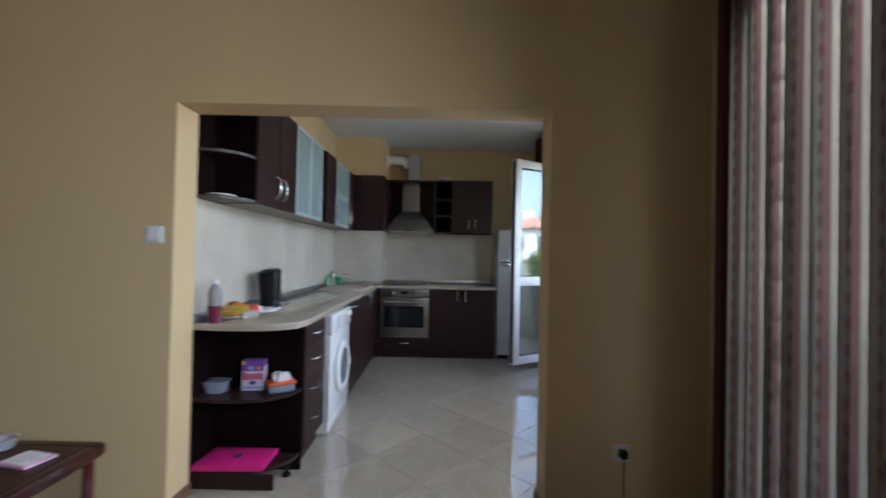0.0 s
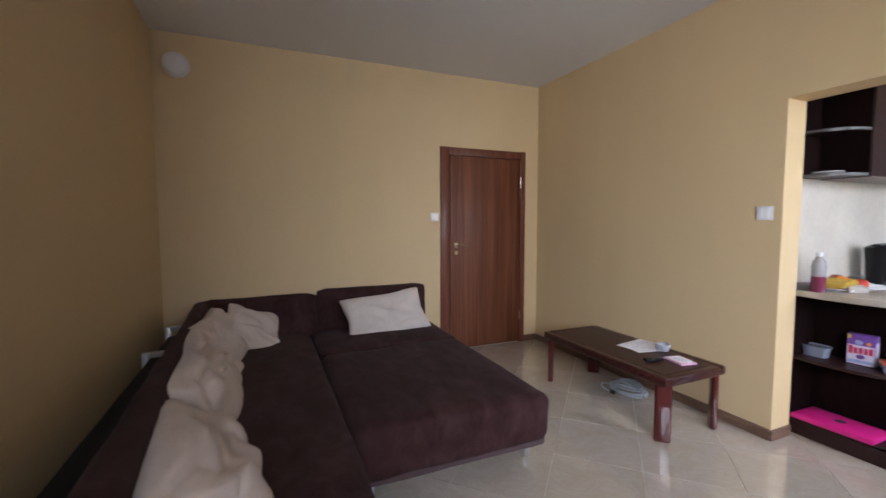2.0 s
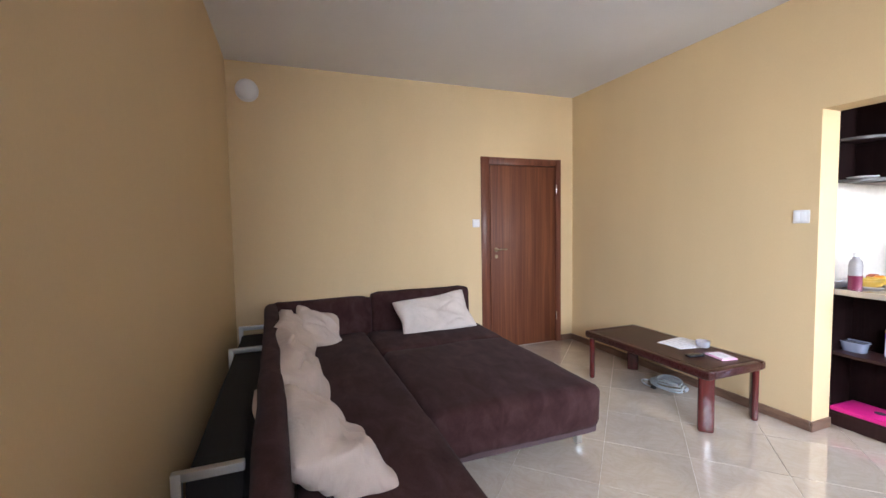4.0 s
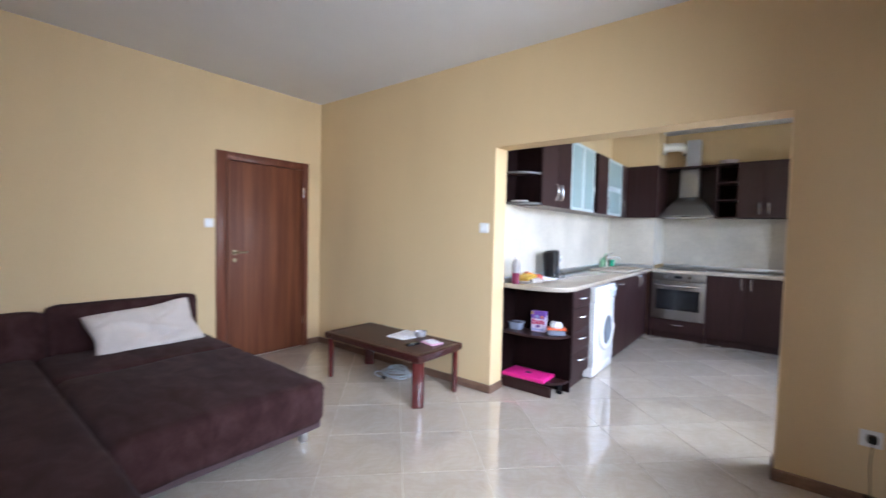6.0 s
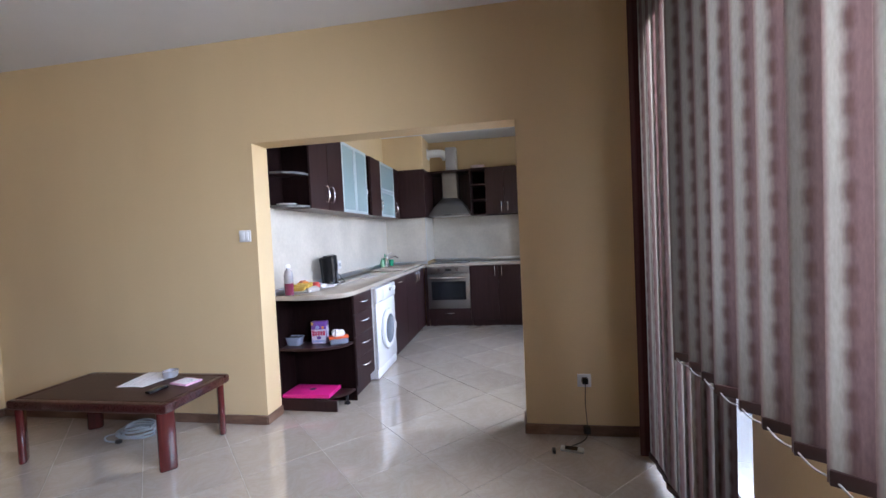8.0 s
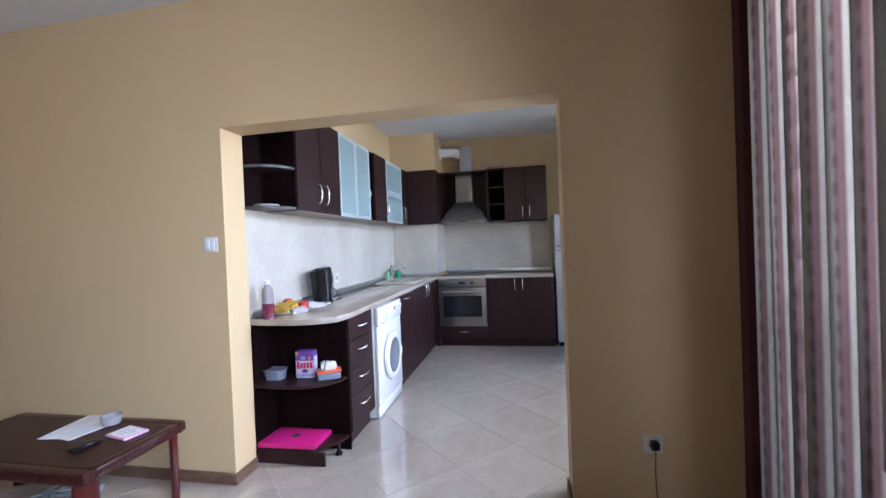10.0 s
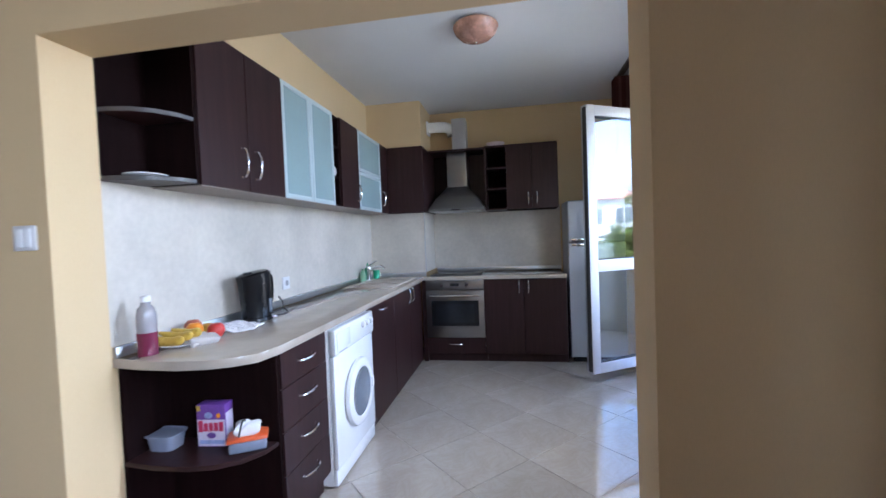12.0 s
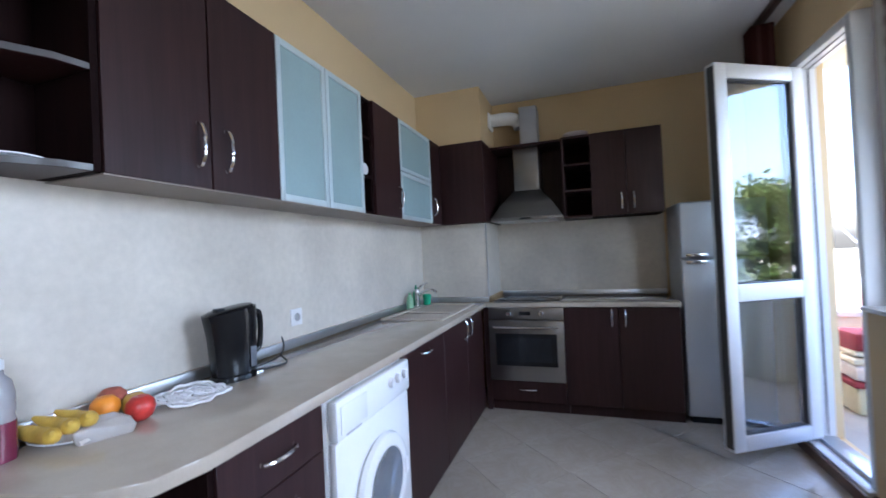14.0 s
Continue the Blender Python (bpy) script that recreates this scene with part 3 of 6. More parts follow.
def splashback():
    structure("splashback_west", box(XKL + 0.001, XKL + 0.007, PT + 0.002, 3.131, 0.93, 1.56), SPLASH, "mottled beige stone-look splashback panel", "splashback")
    structure("splashback_casing", box(XKL + 0.008, 0.553, 3.132, 3.139, 0.93, 1.56), SPLASH, "mottled beige stone-look splashback panel", "splashback")
    structure("splashback_return", box(0.546, 0.553, 3.1395, 3.652, 0.93, 1.56), SPLASH, "mottled beige stone-look splashback panel", "splashback")
    structure("splashback_north", box(0.554, 1.975, 3.652, 3.659, 0.93, 1.60), SPLASH, "mottled beige stone-look splashback panel", "splashback")
    structure("trim_corner_strip", box(0.546, 0.557, 3.128, 3.1315, 0.93, 1.56), ALU, "thin aluminium corner strip", "trim")
    for n, b in (("west", box(XKL + 0.008, XKL + 0.026, 0.21, 3.11, TOP + 0.001, TOP + 0.045, 0.006)), ("casing", box(XKL + 0.03, 0.555, 3.108, 3.130, TOP + 0.001, TOP + 0.045, 0.006)),
                 ("north", box(0.575, 1.97, 3.628, 3.650, TOP + 0.001, TOP + 0.045, 0.006))):
        structure("trim_worktop_" + n, b, ALU, "grey metal-look worktop edging strip", "trim")


splashback()

ARC = [(XKL + 0.002, 0.215), (0.10, 0.198), (0.26, 0.194), (0.36, 0.212), (0.44, 0.248), (0.505, 0.305)]


def worktop():
    w = thing("worktop", (0.2, 1.6, TOP - 0.036), "beige stone-look worktop with a rounded free end", "worktop")
    outline = ARC + [(0.53, 0.42), (0.53, 3.07), (0.53, 3.105), (XKL + 0.002, 3.105)]
    part("board", prism(outline, TOP - 0.036, TOP, 0.004), WORKTOP, w)
    part("board", prism([(0.5305, 3.07), (1.965, 3.07), (1.965, 3.65), (0.556, 3.65), (0.556, 3.1055), (0.5305, 3.1055)], TOP - 0.036, TOP, 0.004), WORKTOP, w)


worktop()


def end_shelf():
    s = thing("end_shelf_unit", (0.2, 0.34, 0), "dark wenge open end unit with curved shelves", "cabinet")
    inner = [(XKL + 0.002, 0.235), (0.10, 0.222), (0.24, 0.225), (0.34, 0.25), (0.42, 0.30), (0.47, 0.37), (0.485, 0.444), (XKL + 0.002, 0.444)]
    part("side_panel", box(XKL + 0.002, FX - 0.01, 0.446, 0.464, 0.0, TOP - 0.038, 0.001, 1), WENGE_SHADED, s)
    part("back_panel", box(XKL + 0.002, XKL + 0.018, 0.235, 0.445, 0.101, TOP - 0.038), WENGE_SHADED, s)
    part("shelf", prism(inner, 0.459, 0.477, 0.002, 1), WENGE, s)
    part("shelf", prism(inner, 0.082, 0.100, 0.002, 1), WENGE, s)
    part("plinth", box(XKL + 0.002, 0.42, 0.228, 0.243, 0.0, 0.081, 0.002, 1), WENGE, s)
    part("foot", lathe([(0, 0), (0.024, 0), (0.022, 0.012), (0.013, 0.016), (0.013, 0.081), (0, 0.081)], 14, (0.435, 0.385, 0)), BLACK_PLASTIC, s)


end_shelf()


def drawer_unit():
    c = thing("drawer_unit", (0.2, 0.665, 0), "dark wenge base unit with four drawers", "cabinet")
    part("body", box(XKL + 0.02, FX - 0.020, 0.466, 0.870, 0.10, TOP - 0.038), WENGE_SHADED, c)
    part("plinth", box(FX - 0.06, FX - 0.045, 0.466, 0.872, 0.0, 0.098), WENGE, c)
    edges = [0.105, 0.315, 0.50, 0.685, TOP - 0.042]
    for a, b in zip(edges, edges[1:]):
        d = part("drawer_front", box(FX - 0.019, FX, 0.463, 0.872, a + 0.002, b - 0.002, 0.0015, 1), WENGE, c)
        part("handle", bow_handle((FX, 0.667, b - 0.075), (0, 1, 0), (1, 0, 0), 0.13), CHROME, d, "chrome bow handle")


drawer_unit()


def washing_machine():
    y0, y1, x1, h = 0.885, 1.472, 0.535, 0.835
    w = thing("washing_machine", (0.26, (y0 + y1) / 2, 0), "white front-loading washing machine under the worktop", "washing machine")
    part("body", box(0.0, x1 - 0.03, y0, y1, 0.012, h, 0.008), WHITE_ENAMEL, w)
    part("front_panel", box(x1 - 0.0295, x1, y0 + 0.003, y1 - 0.003, 0.10, 0.695, 0.008), WHITE_ENAMEL, w)
    part("kick_panel", box(x1 - 0.0295, x1 - 0.008, y0 + 0.003, y1 - 0.003, 0.014, 0.097, 0.004), WHITE_ENAMEL, w)
    p = part("control_panel", moved(box(x1 - 0.0295, x1 + 0.012, y0 + 0.002, y1 - 0.002, 0.699, h + 0.001, 0.012), Matrix.Identity(4)), WHITE_ENAMEL, w)
    part("detergent_drawer", box(x1 + 0.0125, x1 + 0.017, y0 + 0.02, y0 + 0.19, 0.722, 0.815, 0.003), WHITE_ENAMEL, p)
    for y in (y1 - 0.20, y1 - 0.135, y1 - 0.07):
        part("knob", lathe([(0, 0), (0.021, 0), (0.019, 0.014), (0.016, 0.018), (0, 0.018)], 20, (x1 + 0.0125, y, 0.785), 'x'), WHITE_PVC, p)
    part("logo_bar", box(x1 + 0.0125, x1 + 0.0135, y0 + 0.05, y0 + 0.15, 0.707, 0.714), INK, p)
    cy, cz = (y0 + y1) / 2 + 0.005, 0.415
    door = part("porthole_ring", lathe([(0.125, 0.0), (0.185, 0.0), (0.195, 0.010), (0.188, 0.028), (0.165, 0.038), (0.140, 0.034), (0.128, 0.016), (0.125, 0.0)], 48, (x1 + 0.001, cy, cz), 'x'),
                WHITE_ENAMEL, w)
    part("porthole_glass", lathe([(0.0, 0.002), (0.06, 0.006), (0.105, 0.016), (0.127, 0.026), (0.139, 0.030)], 40, (x1 + 0.001, cy, cz), 'x'), PORTHOLE, door, "grey-blue tinted door glass")
    part("door_latch", box(x1 + 0.03, x1 + 0.043, cy + 0.145, cy + 0.175, cz - 0.03, cz + 0.03, 0.004), WHITE_PVC, door)
    for y in (y0 + 0.05, y1 - 0.05):
        for x in (0.05, x1 - 0.06):
            part("foot", lathe([(0, 0), (0.02, 0), (0.02, 0.008), (0.01, 0.012), (0, 0.012)], 12, (x, y, 0)), BLACK_PLASTIC, w)


PORTHOLE = material("porthole_glass", (0.16, 0.18, 0.21), 0.1, vary=0.1, bump=0, coat=0.5, rough_vary=0.03)
washing_machine()


def base_unit(name, y0, y1, doors, label):
    c = thing(name, (0.22, (y0 + y1) / 2, 0), label, "cabinet")
    part("body", box(XKL + 0.02, FX - 0.020, y0, y1, 0.10, TOP - 0.038), WENGE_SHADED, c)
    part("plinth", box(FX - 0.05, FX - 0.035, y0, y1, 0.0, 0.098), WENGE, c)
    for a, b, hy, flat in doors:
        d = part("door", box(FX - 0.019, FX, a + 0.0015, b - 0.0015, 0.03, TOP - 0.042, 0.0015, 1), WENGE, c)
        if flat:
            part("handle", bow_handle((FX, hy, 0.79), (0, 1, 0), (1, 0, 0), 0.12), CHROME, d, "chrome bow handle")
        else:
            part("handle", bow_handle((FX, hy, 0.765), (0, 0, 1), (1, 0, 0), 0.13), CHROME, d, "chrome bow handle")
    return c


base_unit("appliance_cabinet", 1.50, 2.098, [(1.50, 2.098, 1.80, True)], "dark wenge base unit with one full-height front")
base_unit("sink_cabinet", 2.10, 3.06, [(2.10, 2.598, 2.54, False), (2.60, 3.06, 2.655, False)], "dark wenge double-door unit under the sink")


def oven_unit():
    c = thing("oven_housing", (0.85, 3.35, 0), "dark wenge housing around the built-in oven", "cabinet")
    x0, x1 = 0.548, 1.146
    part("side_panel", box(0.505, 0.547, FY + 0.001, FY + 0.02, 0.0, TOP - 0.038), WENGE, c)
    part("side_panel", box(x1 + 0.0005, x1 + 0.0175, FY + 0.021, 3.62, 0.1, TOP - 0.038), WENGE_SHADED, c)
    part("plinth", box(x0, x1 + 0.018, FY + 0.035, FY + 0.05, 0.0, 0.10), WENGE, c)
    d = part("drawer_front", box(x0, x1, FY, FY + 0.019, 0.085, 0.248, 0.0015, 1), WENGE, c)
    part("handle", bow_handle(((x0 + x1) / 2, FY, 0.185), (1, 0, 0), (0, -1, 0), 0.13), CHROME, d, "chrome bow handle")
    o = thing("oven", ((x0 + x1) / 2, 3.3, 0.252), "stainless steel built-in oven with dark glass door", "oven")
    part("body", box(x0 + 0.03, x1 - 0.02, FY + 0.021, 3.60, 0.252, 0.845), BLACK_PLASTIC, o)
    p = part("control_panel", box(x0, x1, FY - 0.012, FY + 0.02, 0.748, 0.845, 0.003), STEEL, o)
    for x in (x0 + 0.17, x1 - 0.17):
        k = part("knob", lathe([(0, 0), (0.024, 0), (0.022, 0.020), (0.018, 0.024), (0, 0.024)], 22, (0, 0, 0)), CHROME, p)
        k.data.transform(Matrix.Translation(Vector((x, FY - 0.0125, 0.797)) - origin_of(p)) @ Matrix.Rotation(radians(90), 4, 'X') @ Matrix.Translation(origin_of(p)))
    part("clock_display", box((x0 + x1) / 2 - 0.045, (x0 + x1) / 2 + 0.045, FY - 0.0135, FY - 0.0122, 0.782, 0.812), BLACKGLASS, p)
    door = part("oven_door", box(x0, x1, FY - 0.018, FY + 0.02, 0.254, 0.742, 0.004), STEEL, o)
    part("door_glass", box(x0 + 0.055, x1 - 0.055, FY - 0.0205, FY - 0.0182, 0.375, 0.635, 0.0008, 1), BLACKGLASS, door)
    part("inner_glass", box(x0 + 0.10, x1 - 0.10, FY - 0.0222, FY - 0.0207, 0.41, 0.60), OVENSHEEN, door)
    part("handle", joined(tube([(x0 + 0.045, FY - 0.055, 0.69), (x1 - 0.045, FY - 0.055, 0.69)], 0.010, 12),
                          box(x0 + 0.06, x0 + 0.075, FY - 0.055, FY - 0.019, 0.683, 0.697), box(x1 - 0.075, x1 - 0.06, FY - 0.055, FY - 0.019, 0.683, 0.697)), CHROME, door, "long steel door handle")


OVENSHEEN = material("oven_inner_glass", (0.014, 0.015, 0.017), 0.08, vary=0.2, bump=0, specular=0.35, rough_vary=0.02)
oven_unit()


def north_base():
    c = thing("corner_cupboard", (1.56, 3.35, 0), "dark wenge double-door base unit beside the oven", "cabinet")
    part("body", box(1.166, 1.963, FY + 0.021, 3.62, 0.10, TOP - 0.038), WENGE_SHADED, c)
    part("plinth", box(1.166, 1.963, FY + 0.035, FY + 0.05, 0.0, 0.098), WENGE, c)
    for a, b, hx in ((1.149, 1.543, 1.498), (1.547, 1.963, 1.592)):
        d = part("door", box(a, b, FY, FY + 0.019, 0.085, TOP - 0.042, 0.0015, 1), WENGE, c)
        part("handle", bow_handle((hx, FY, 0.765), (0, 0, 1), (0, -1, 0), 0.13), CHROME, d, "chrome bow handle")


north_base()


def hob():
    h = thing("hob", (0.86, 3.36, TOP), "black glass ceramic hob with a steel rim", "hob")
    part("rim", box(0.59, 1.135, 3.125, 3.60, TOP + 0.0005, TOP + 0.007, 0.003), STEEL, h)
    part("glass_top", box(0.598, 1.127, 3.133, 3.592, TOP + 0.0072, TOP + 0.011, 0.002), BLACKGLASS, h)
    for x, y, r in ((0.72, 3.25, 0.075), (1.0, 3.25, 0.095), (0.72, 3.47, 0.095), (1.0, 3.47, 0.075)):
        part("cooking_zone", lathe([(r - 0.004, 0), (r, 0), (r, 0.0006), (r - 0.004, 0.0006), (r - 0.004, 0)], 32, (x, y, TOP + 0.0112)), INK, h)


hob()


def sink():
    s = thing("sink", (0.22, 2.55, TOP), "beige composite inset sink with drainer", "sink")
    part("rim", joined(box(0.03, 0.47, 2.18, 2.215, TOP + 0.0005, TOP + 0.012, 0.005), box(0.03, 0.47, 2.955, 2.99, TOP + 0.0005, TOP + 0.012, 0.005),
                       box(0.03, 0.07, 2.216, 2.954, TOP + 0.0005, TOP + 0.012, 0.005), box(0.43, 0.47, 2.216, 2.954, TOP + 0.0005, TOP + 0.012, 0.005),
                       box(0.0705, 0.4295, 2.50, 2.53, TOP + 0.0005, TOP + 0.010, 0.004)), SINKSTONE, s)
    part("drainer", joined(*[box(0.09, 0.41, y, y + 0.018, TOP + 0.0005, TOP + 0.005, 0.002) for y in (2.24, 2.28, 2.32, 2.36, 2.40, 2.44)]), SINKSTONE, s)
    # Flat plates for the basin; shade of the hollow put into their colour.
    part("basin", joined(box(0.0705, 0.4295, 2.5305, 2.954, TOP + 0.0004, TOP + 0.0022, 0), box(0.11, 0.39, 2.57, 2.915, TOP + 0.0024, TOP + 0.0032, 0)), SINKSHADE, s, "flat beige basin floor, recess shade in its colour")
    t = thing("tap", (0.05, 2.80, TOP + 0.012), "chrome single-lever kitchen tap beside the sink", "tap")
    bx, by, bz = 0.05, 2.78, TOP + 0.012
    part("body", lathe([(0, 0), (0.026, 0), (0.026, 0.008), (0.019, 0.014), (0.018, 0.11), (0.020, 0.125), (0.012, 0.14), (0, 0.142)], 20, (bx, by, bz)), CHROME, t)
    part("spout", tube(curve_points([(bx, by, bz + 0.07), (bx + 0.06, by - 0.01, bz + 0.12), (bx + 0.13, by - 0.03, bz + 0.135), (bx + 0.18, by - 0.04, bz + 0.115)], 6), 0.011, 10), CHROME, t)
    part("lever", tube([(bx, by, bz + 0.135), (bx + 0.03, by + 0.02, bz + 0.165), (bx + 0.07, by + 0.05, bz + 0.185)], [0.009, 0.008, 0.006], 8), CHROME, t)


SINKSTONE = material("sink_composite", (0.50, 0.43, 0.36), 0.4, vary=0.08, size=20, grain=220, bump=0.06)
SINKSHADE = material("sink_composite_shaded", (0.44, 0.375, 0.31), 0.45, vary=0.08, size=20, grain=220, bump=0.06)
sink()


# ---- wall units ----
WX, WZ0, WZ1 = 0.205, 1.553, 2.222


EDGEBAND = material("edge_band_grey", (0.065, 0.06, 0.06), 0.35, vary=0.08, bump=0.02)


def edge_band(line, z0, z1, t=0.0016):
    """A thin strip glued along the curved front of a board."""
    n = len(line)
    way = [(Vector(line[min(i + 1, n - 1)]) - Vector(line[max(i - 1, 0)])).normalized() for i in range(n)]
    outer = [(p[0] + w.y * t, p[1] - w.x * t) for p, w in zip(line, way)]
    inner = [(p[0] + w.y * 0.0002, p[1] - w.x * 0.0002) for p, w in zip(line, way)]
    return prism(outer + inner[::-1], z0 + 0.001, z1 - 0.001)


def wall_end_shelf():
    s = thing("wall_end_shelf", (0.08, 0.32, WZ0), "dark wenge open wall shelf with curved boards", "shelf")
    shape = [(XKL + 0.002, 0.205), (0.02, 0.207), (0.09, 0.225), (0.15, 0.27), (0.19, 0.34), (0.20, 0.408), (XKL + 0.002, 0.408)]
    for z in (WZ0, 1.805, WZ1 - 0.018):
        board = part("shelf", prism(shape, z, z + 0.018, 0.002, 1), WENGE, s)
        part("edge_band", edge_band(shape[:6], z, z + 0.018), EDGEBAND, board, "pale grey edge band")
    part("back_panel", box(XKL + 0.0075, XKL + 0.018, 0.206, 0.408, WZ0 + 0.0185, WZ1 - 0.0185), WENGE_SHADED, s)
    part("side_panel", box(XKL + 0.0075, WX - 0.004, 0.409, 0.427, WZ0, WZ1, 0.001, 1), WENGE_SHADED, s)


def wall_unit(name, y0, y1, label, doors, opening=False):
    c = thing(name, (0.08, (y0 + y1) / 2, WZ0), label, "wall cabinet")
    f = WX - 0.020
    x0 = XKL + 0.0075
    if opening:
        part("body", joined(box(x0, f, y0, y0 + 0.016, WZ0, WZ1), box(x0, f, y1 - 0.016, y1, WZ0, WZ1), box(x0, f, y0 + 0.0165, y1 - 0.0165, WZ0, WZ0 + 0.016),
                            box(x0, f, y0 + 0.0165, y1 - 0.0165, WZ1 - 0.016, WZ1), box(x0, x0 + 0.01, y0 + 0.0165, y1 - 0.0165, WZ0 + 0.0165, WZ1 - 0.0165)), WENGE_SHADED, c)
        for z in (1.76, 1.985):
            part("shelf", box(x0 + 0.0105, f, y0 + 0.0165, y1 - 0.0165, z, z + 0.016), WENGE_SHADED, c)
    else:
        part("body", box(x0, f, y0 + 0.0005, y1 - 0.0005, WZ0 + 0.002, WZ1), WENGE_SHADED, c)
    for a, b, za, zb, kind, hy in doors:
        if kind == "wood":
            d = part("door", box(f + 0.001, WX, a + 0.0015, b - 0.0015, za, zb, 0.0015, 1), WENGE, c)
        else:
            w = 0.028
            d = part("door", joined(box(f + 0.001, WX, a + 0.0015, a + w, za, zb, 0.002), box(f + 0.001, WX, b - w, b - 0.0015, za, zb, 0.002),
                                    box(f + 0.001, WX, a + w, b - w, za, za + w, 0.002), box(f + 0.001, WX, a + w, b - w, zb - w, zb, 0.002)), FRAMEALU, c, "satin aluminium framed door")
            part("frosted_pane", box(f + 0.004, WX - 0.006, a + w - 0.003, b - w + 0.003, za + w - 0.003, zb - w + 0.003), FROST, d, "pale frosted glass pane")
        if hy is not None:
            part("handle", bow_handle((WX, hy, za + 0.135), (0, 0, 1), (1, 0, 0), 0.135, 0.006, 0.03), CHROME, d, "chrome bow handle")
    return c


wall_end_shelf()
wall_unit("wall_cupboard", 0.43, 1.073, "dark wenge wall cupboard with two doors", [(0.43, 0.753, WZ0, WZ1, "wood", 0.705), (0.756, 1.073, WZ0, WZ1, "wood", 0.812)])
wall_unit("glazed_wall_cupboard", 1.075, 1.743, "wall cupboard with two frosted glass doors", [(1.075, 1.408, WZ0, WZ1, "glass", None), (1.41, 1.742, WZ0, WZ1, "glass", None)])
wall_unit("open_wall_niche", 1.745, 1.872, "narrow dark open wall niche with small shelves", [], True)
wall_unit("slim_wall_cupboard", 1.874, 2.228, "slim dark wenge wall cupboard", [(1.874, 2.228, WZ0, WZ1, "wood", 2.19)])
wall_unit("stacked_glazed_cupboard", 2.230, 2.805, "wall cupboard with two stacked frosted flap doors",
          [(2.230, 2.805, WZ0, 1.872, "glass", None), (2.230, 2.805, 1.876, WZ1, "glass", None)])
wall_unit("corner_wall_cupboard", 2.807, 3.028, "dark wenge corner wall cupboard", [(2.807, 3.028, WZ0, WZ1, "wood", 2.84)])
cf = thing("corner_filler_cabinet", (0.38, 3.08, WZ0), "dark wenge panel unit covering the boxed-in corner", "wall cabinet")
part("front_panel", box(WX + 0.001, 0.578, 3.030, 3.048, WZ0, WZ1, 0.0015, 1), WENGE, cf)
part("body", box(WX - 0.2, 0.558, 3.049, 3.131, WZ0, WZ1), WENGE_SHADED, cf)
part("side_panel", box(0.560, 0.578, 3.049, 3.650, WZ0, WZ1, 0.001, 1), WENGE, cf)
# Thin sheet under the cupboards; light off the counter put into its colour.
structure("trim_cabinet_underside", box(XKL + 0.0075, WX - 0.001, 0.43, 3.03, WZ0 - 0.005, WZ0 - 0.001), UNDERSIDE_LIT := material("underside_lit_beige", (0.22, 0.18, 0.155), 0.5, vary=0.06),
          "wall cupboard undersides, counter light in their colour", "trim")

hb = thing("hood_back_board", (0.88, 3.64, 1.60), "dark wenge board behind the cooker hood", "panel")
part("panel", box(0.579, 1.178, 3.638, 3.651, 1.602, WZ1), WENGE, hb)
part("top_board", box(0.579, 1.178, 3.32, 3.637, WZ1 - 0.018, WZ1, 0.001, 1), WENGE, hb)


def cooker_hood():
    h = thing("cooker_hood", (0.87, 3.4, 1.56), "stainless steel chimney cooker hood", "cooker hood")
    x0, x1, y0, y1 = 0.585, 1.172, 3.19, 3.637
    part("lip", box(x0, x1, y0, y1, 1.560, 1.583, 0.003), STEEL, h)
    b = bmesh.new()
    cx0, cx1, cy0 = 0.765, 0.985, 3.395
    low = [b.verts.new(p) for p in ((x0, y0, 1.5835), (x1, y0, 1.5835), (x1, y1, 1.5835), (x0, y1, 1.5835))]
    mid = [b.verts.new(p) for p in ((x0 + 0.075, y0 + 0.08, 1.70), (x1 - 0.075, y0 + 0.08, 1.70), (x1 - 0.075, y1, 1.70), (x0 + 0.075, y1, 1.70))]
    top = [b.verts.new(p) for p in ((cx0, cy0, 1.83), (cx1, cy0, 1.83), (cx1, y1, 1.83), (cx0, y1, 1.83))]
    for a, c in ((low, mid), (mid, top)):
        for k in range(4):
            b.faces.new((a[k], a[(k + 1) % 4], c[(k + 1) % 4], c[k]))
    b.faces.new(low[::-1])
    b.faces.new(top)
    part("canopy", b, STEEL, h, sharp=60)
    part("chimney", box(cx0 + 0.003, cx1 - 0.003, cy0 + 0.003, y1, 1.8305, WZ1 - 0.02, 0.002), STEEL, h)
    part("filter", box(x0 + 0.05, x1 - 0.05, y0 + 0.05, y1 - 0.05, 1.555, 1.5595), ALU, h)
    part("switch_strip", box(0.83, 0.92, y0 - 0.002, y0 - 0.0005, 1.565, 1.577), BLACK_PLASTIC, h)
    d = thing("exhaust_duct", (0.8, 3.5, WZ1), "grey and white plastic extractor duct elbow", "duct")
    part("riser", box(0.83, 0.985, 3.42, 3.60, WZ1 + 0.001, 2.575, 0.008), DUCTGREY, d, "grey duct riser")
    part("collar", box(0.546, 0.566, 3.435, 3.585, 2.430, 2.580, 0.01), DUCTWHITE, d)
    bend = tube(curve_points([(0.566, 3.51, 2.515), (0.66, 3.51, 2.517), (0.75, 3.51, 2.508), (0.805, 3.51, 2.475), (0.828, 3.51, 2.42)], 6), 0.058, 20)
    part("elbow", bend, DUCTWHITE, d, "white round duct bend")


DUCTGREY = material("duct_grey", (0.34, 0.33, 0.33), 0.55, vary=0.06)
DUCTWHITE = material("duct_white", (0.74, 0.74, 0.73), 0.45, vary=0.05)
cooker_hood()


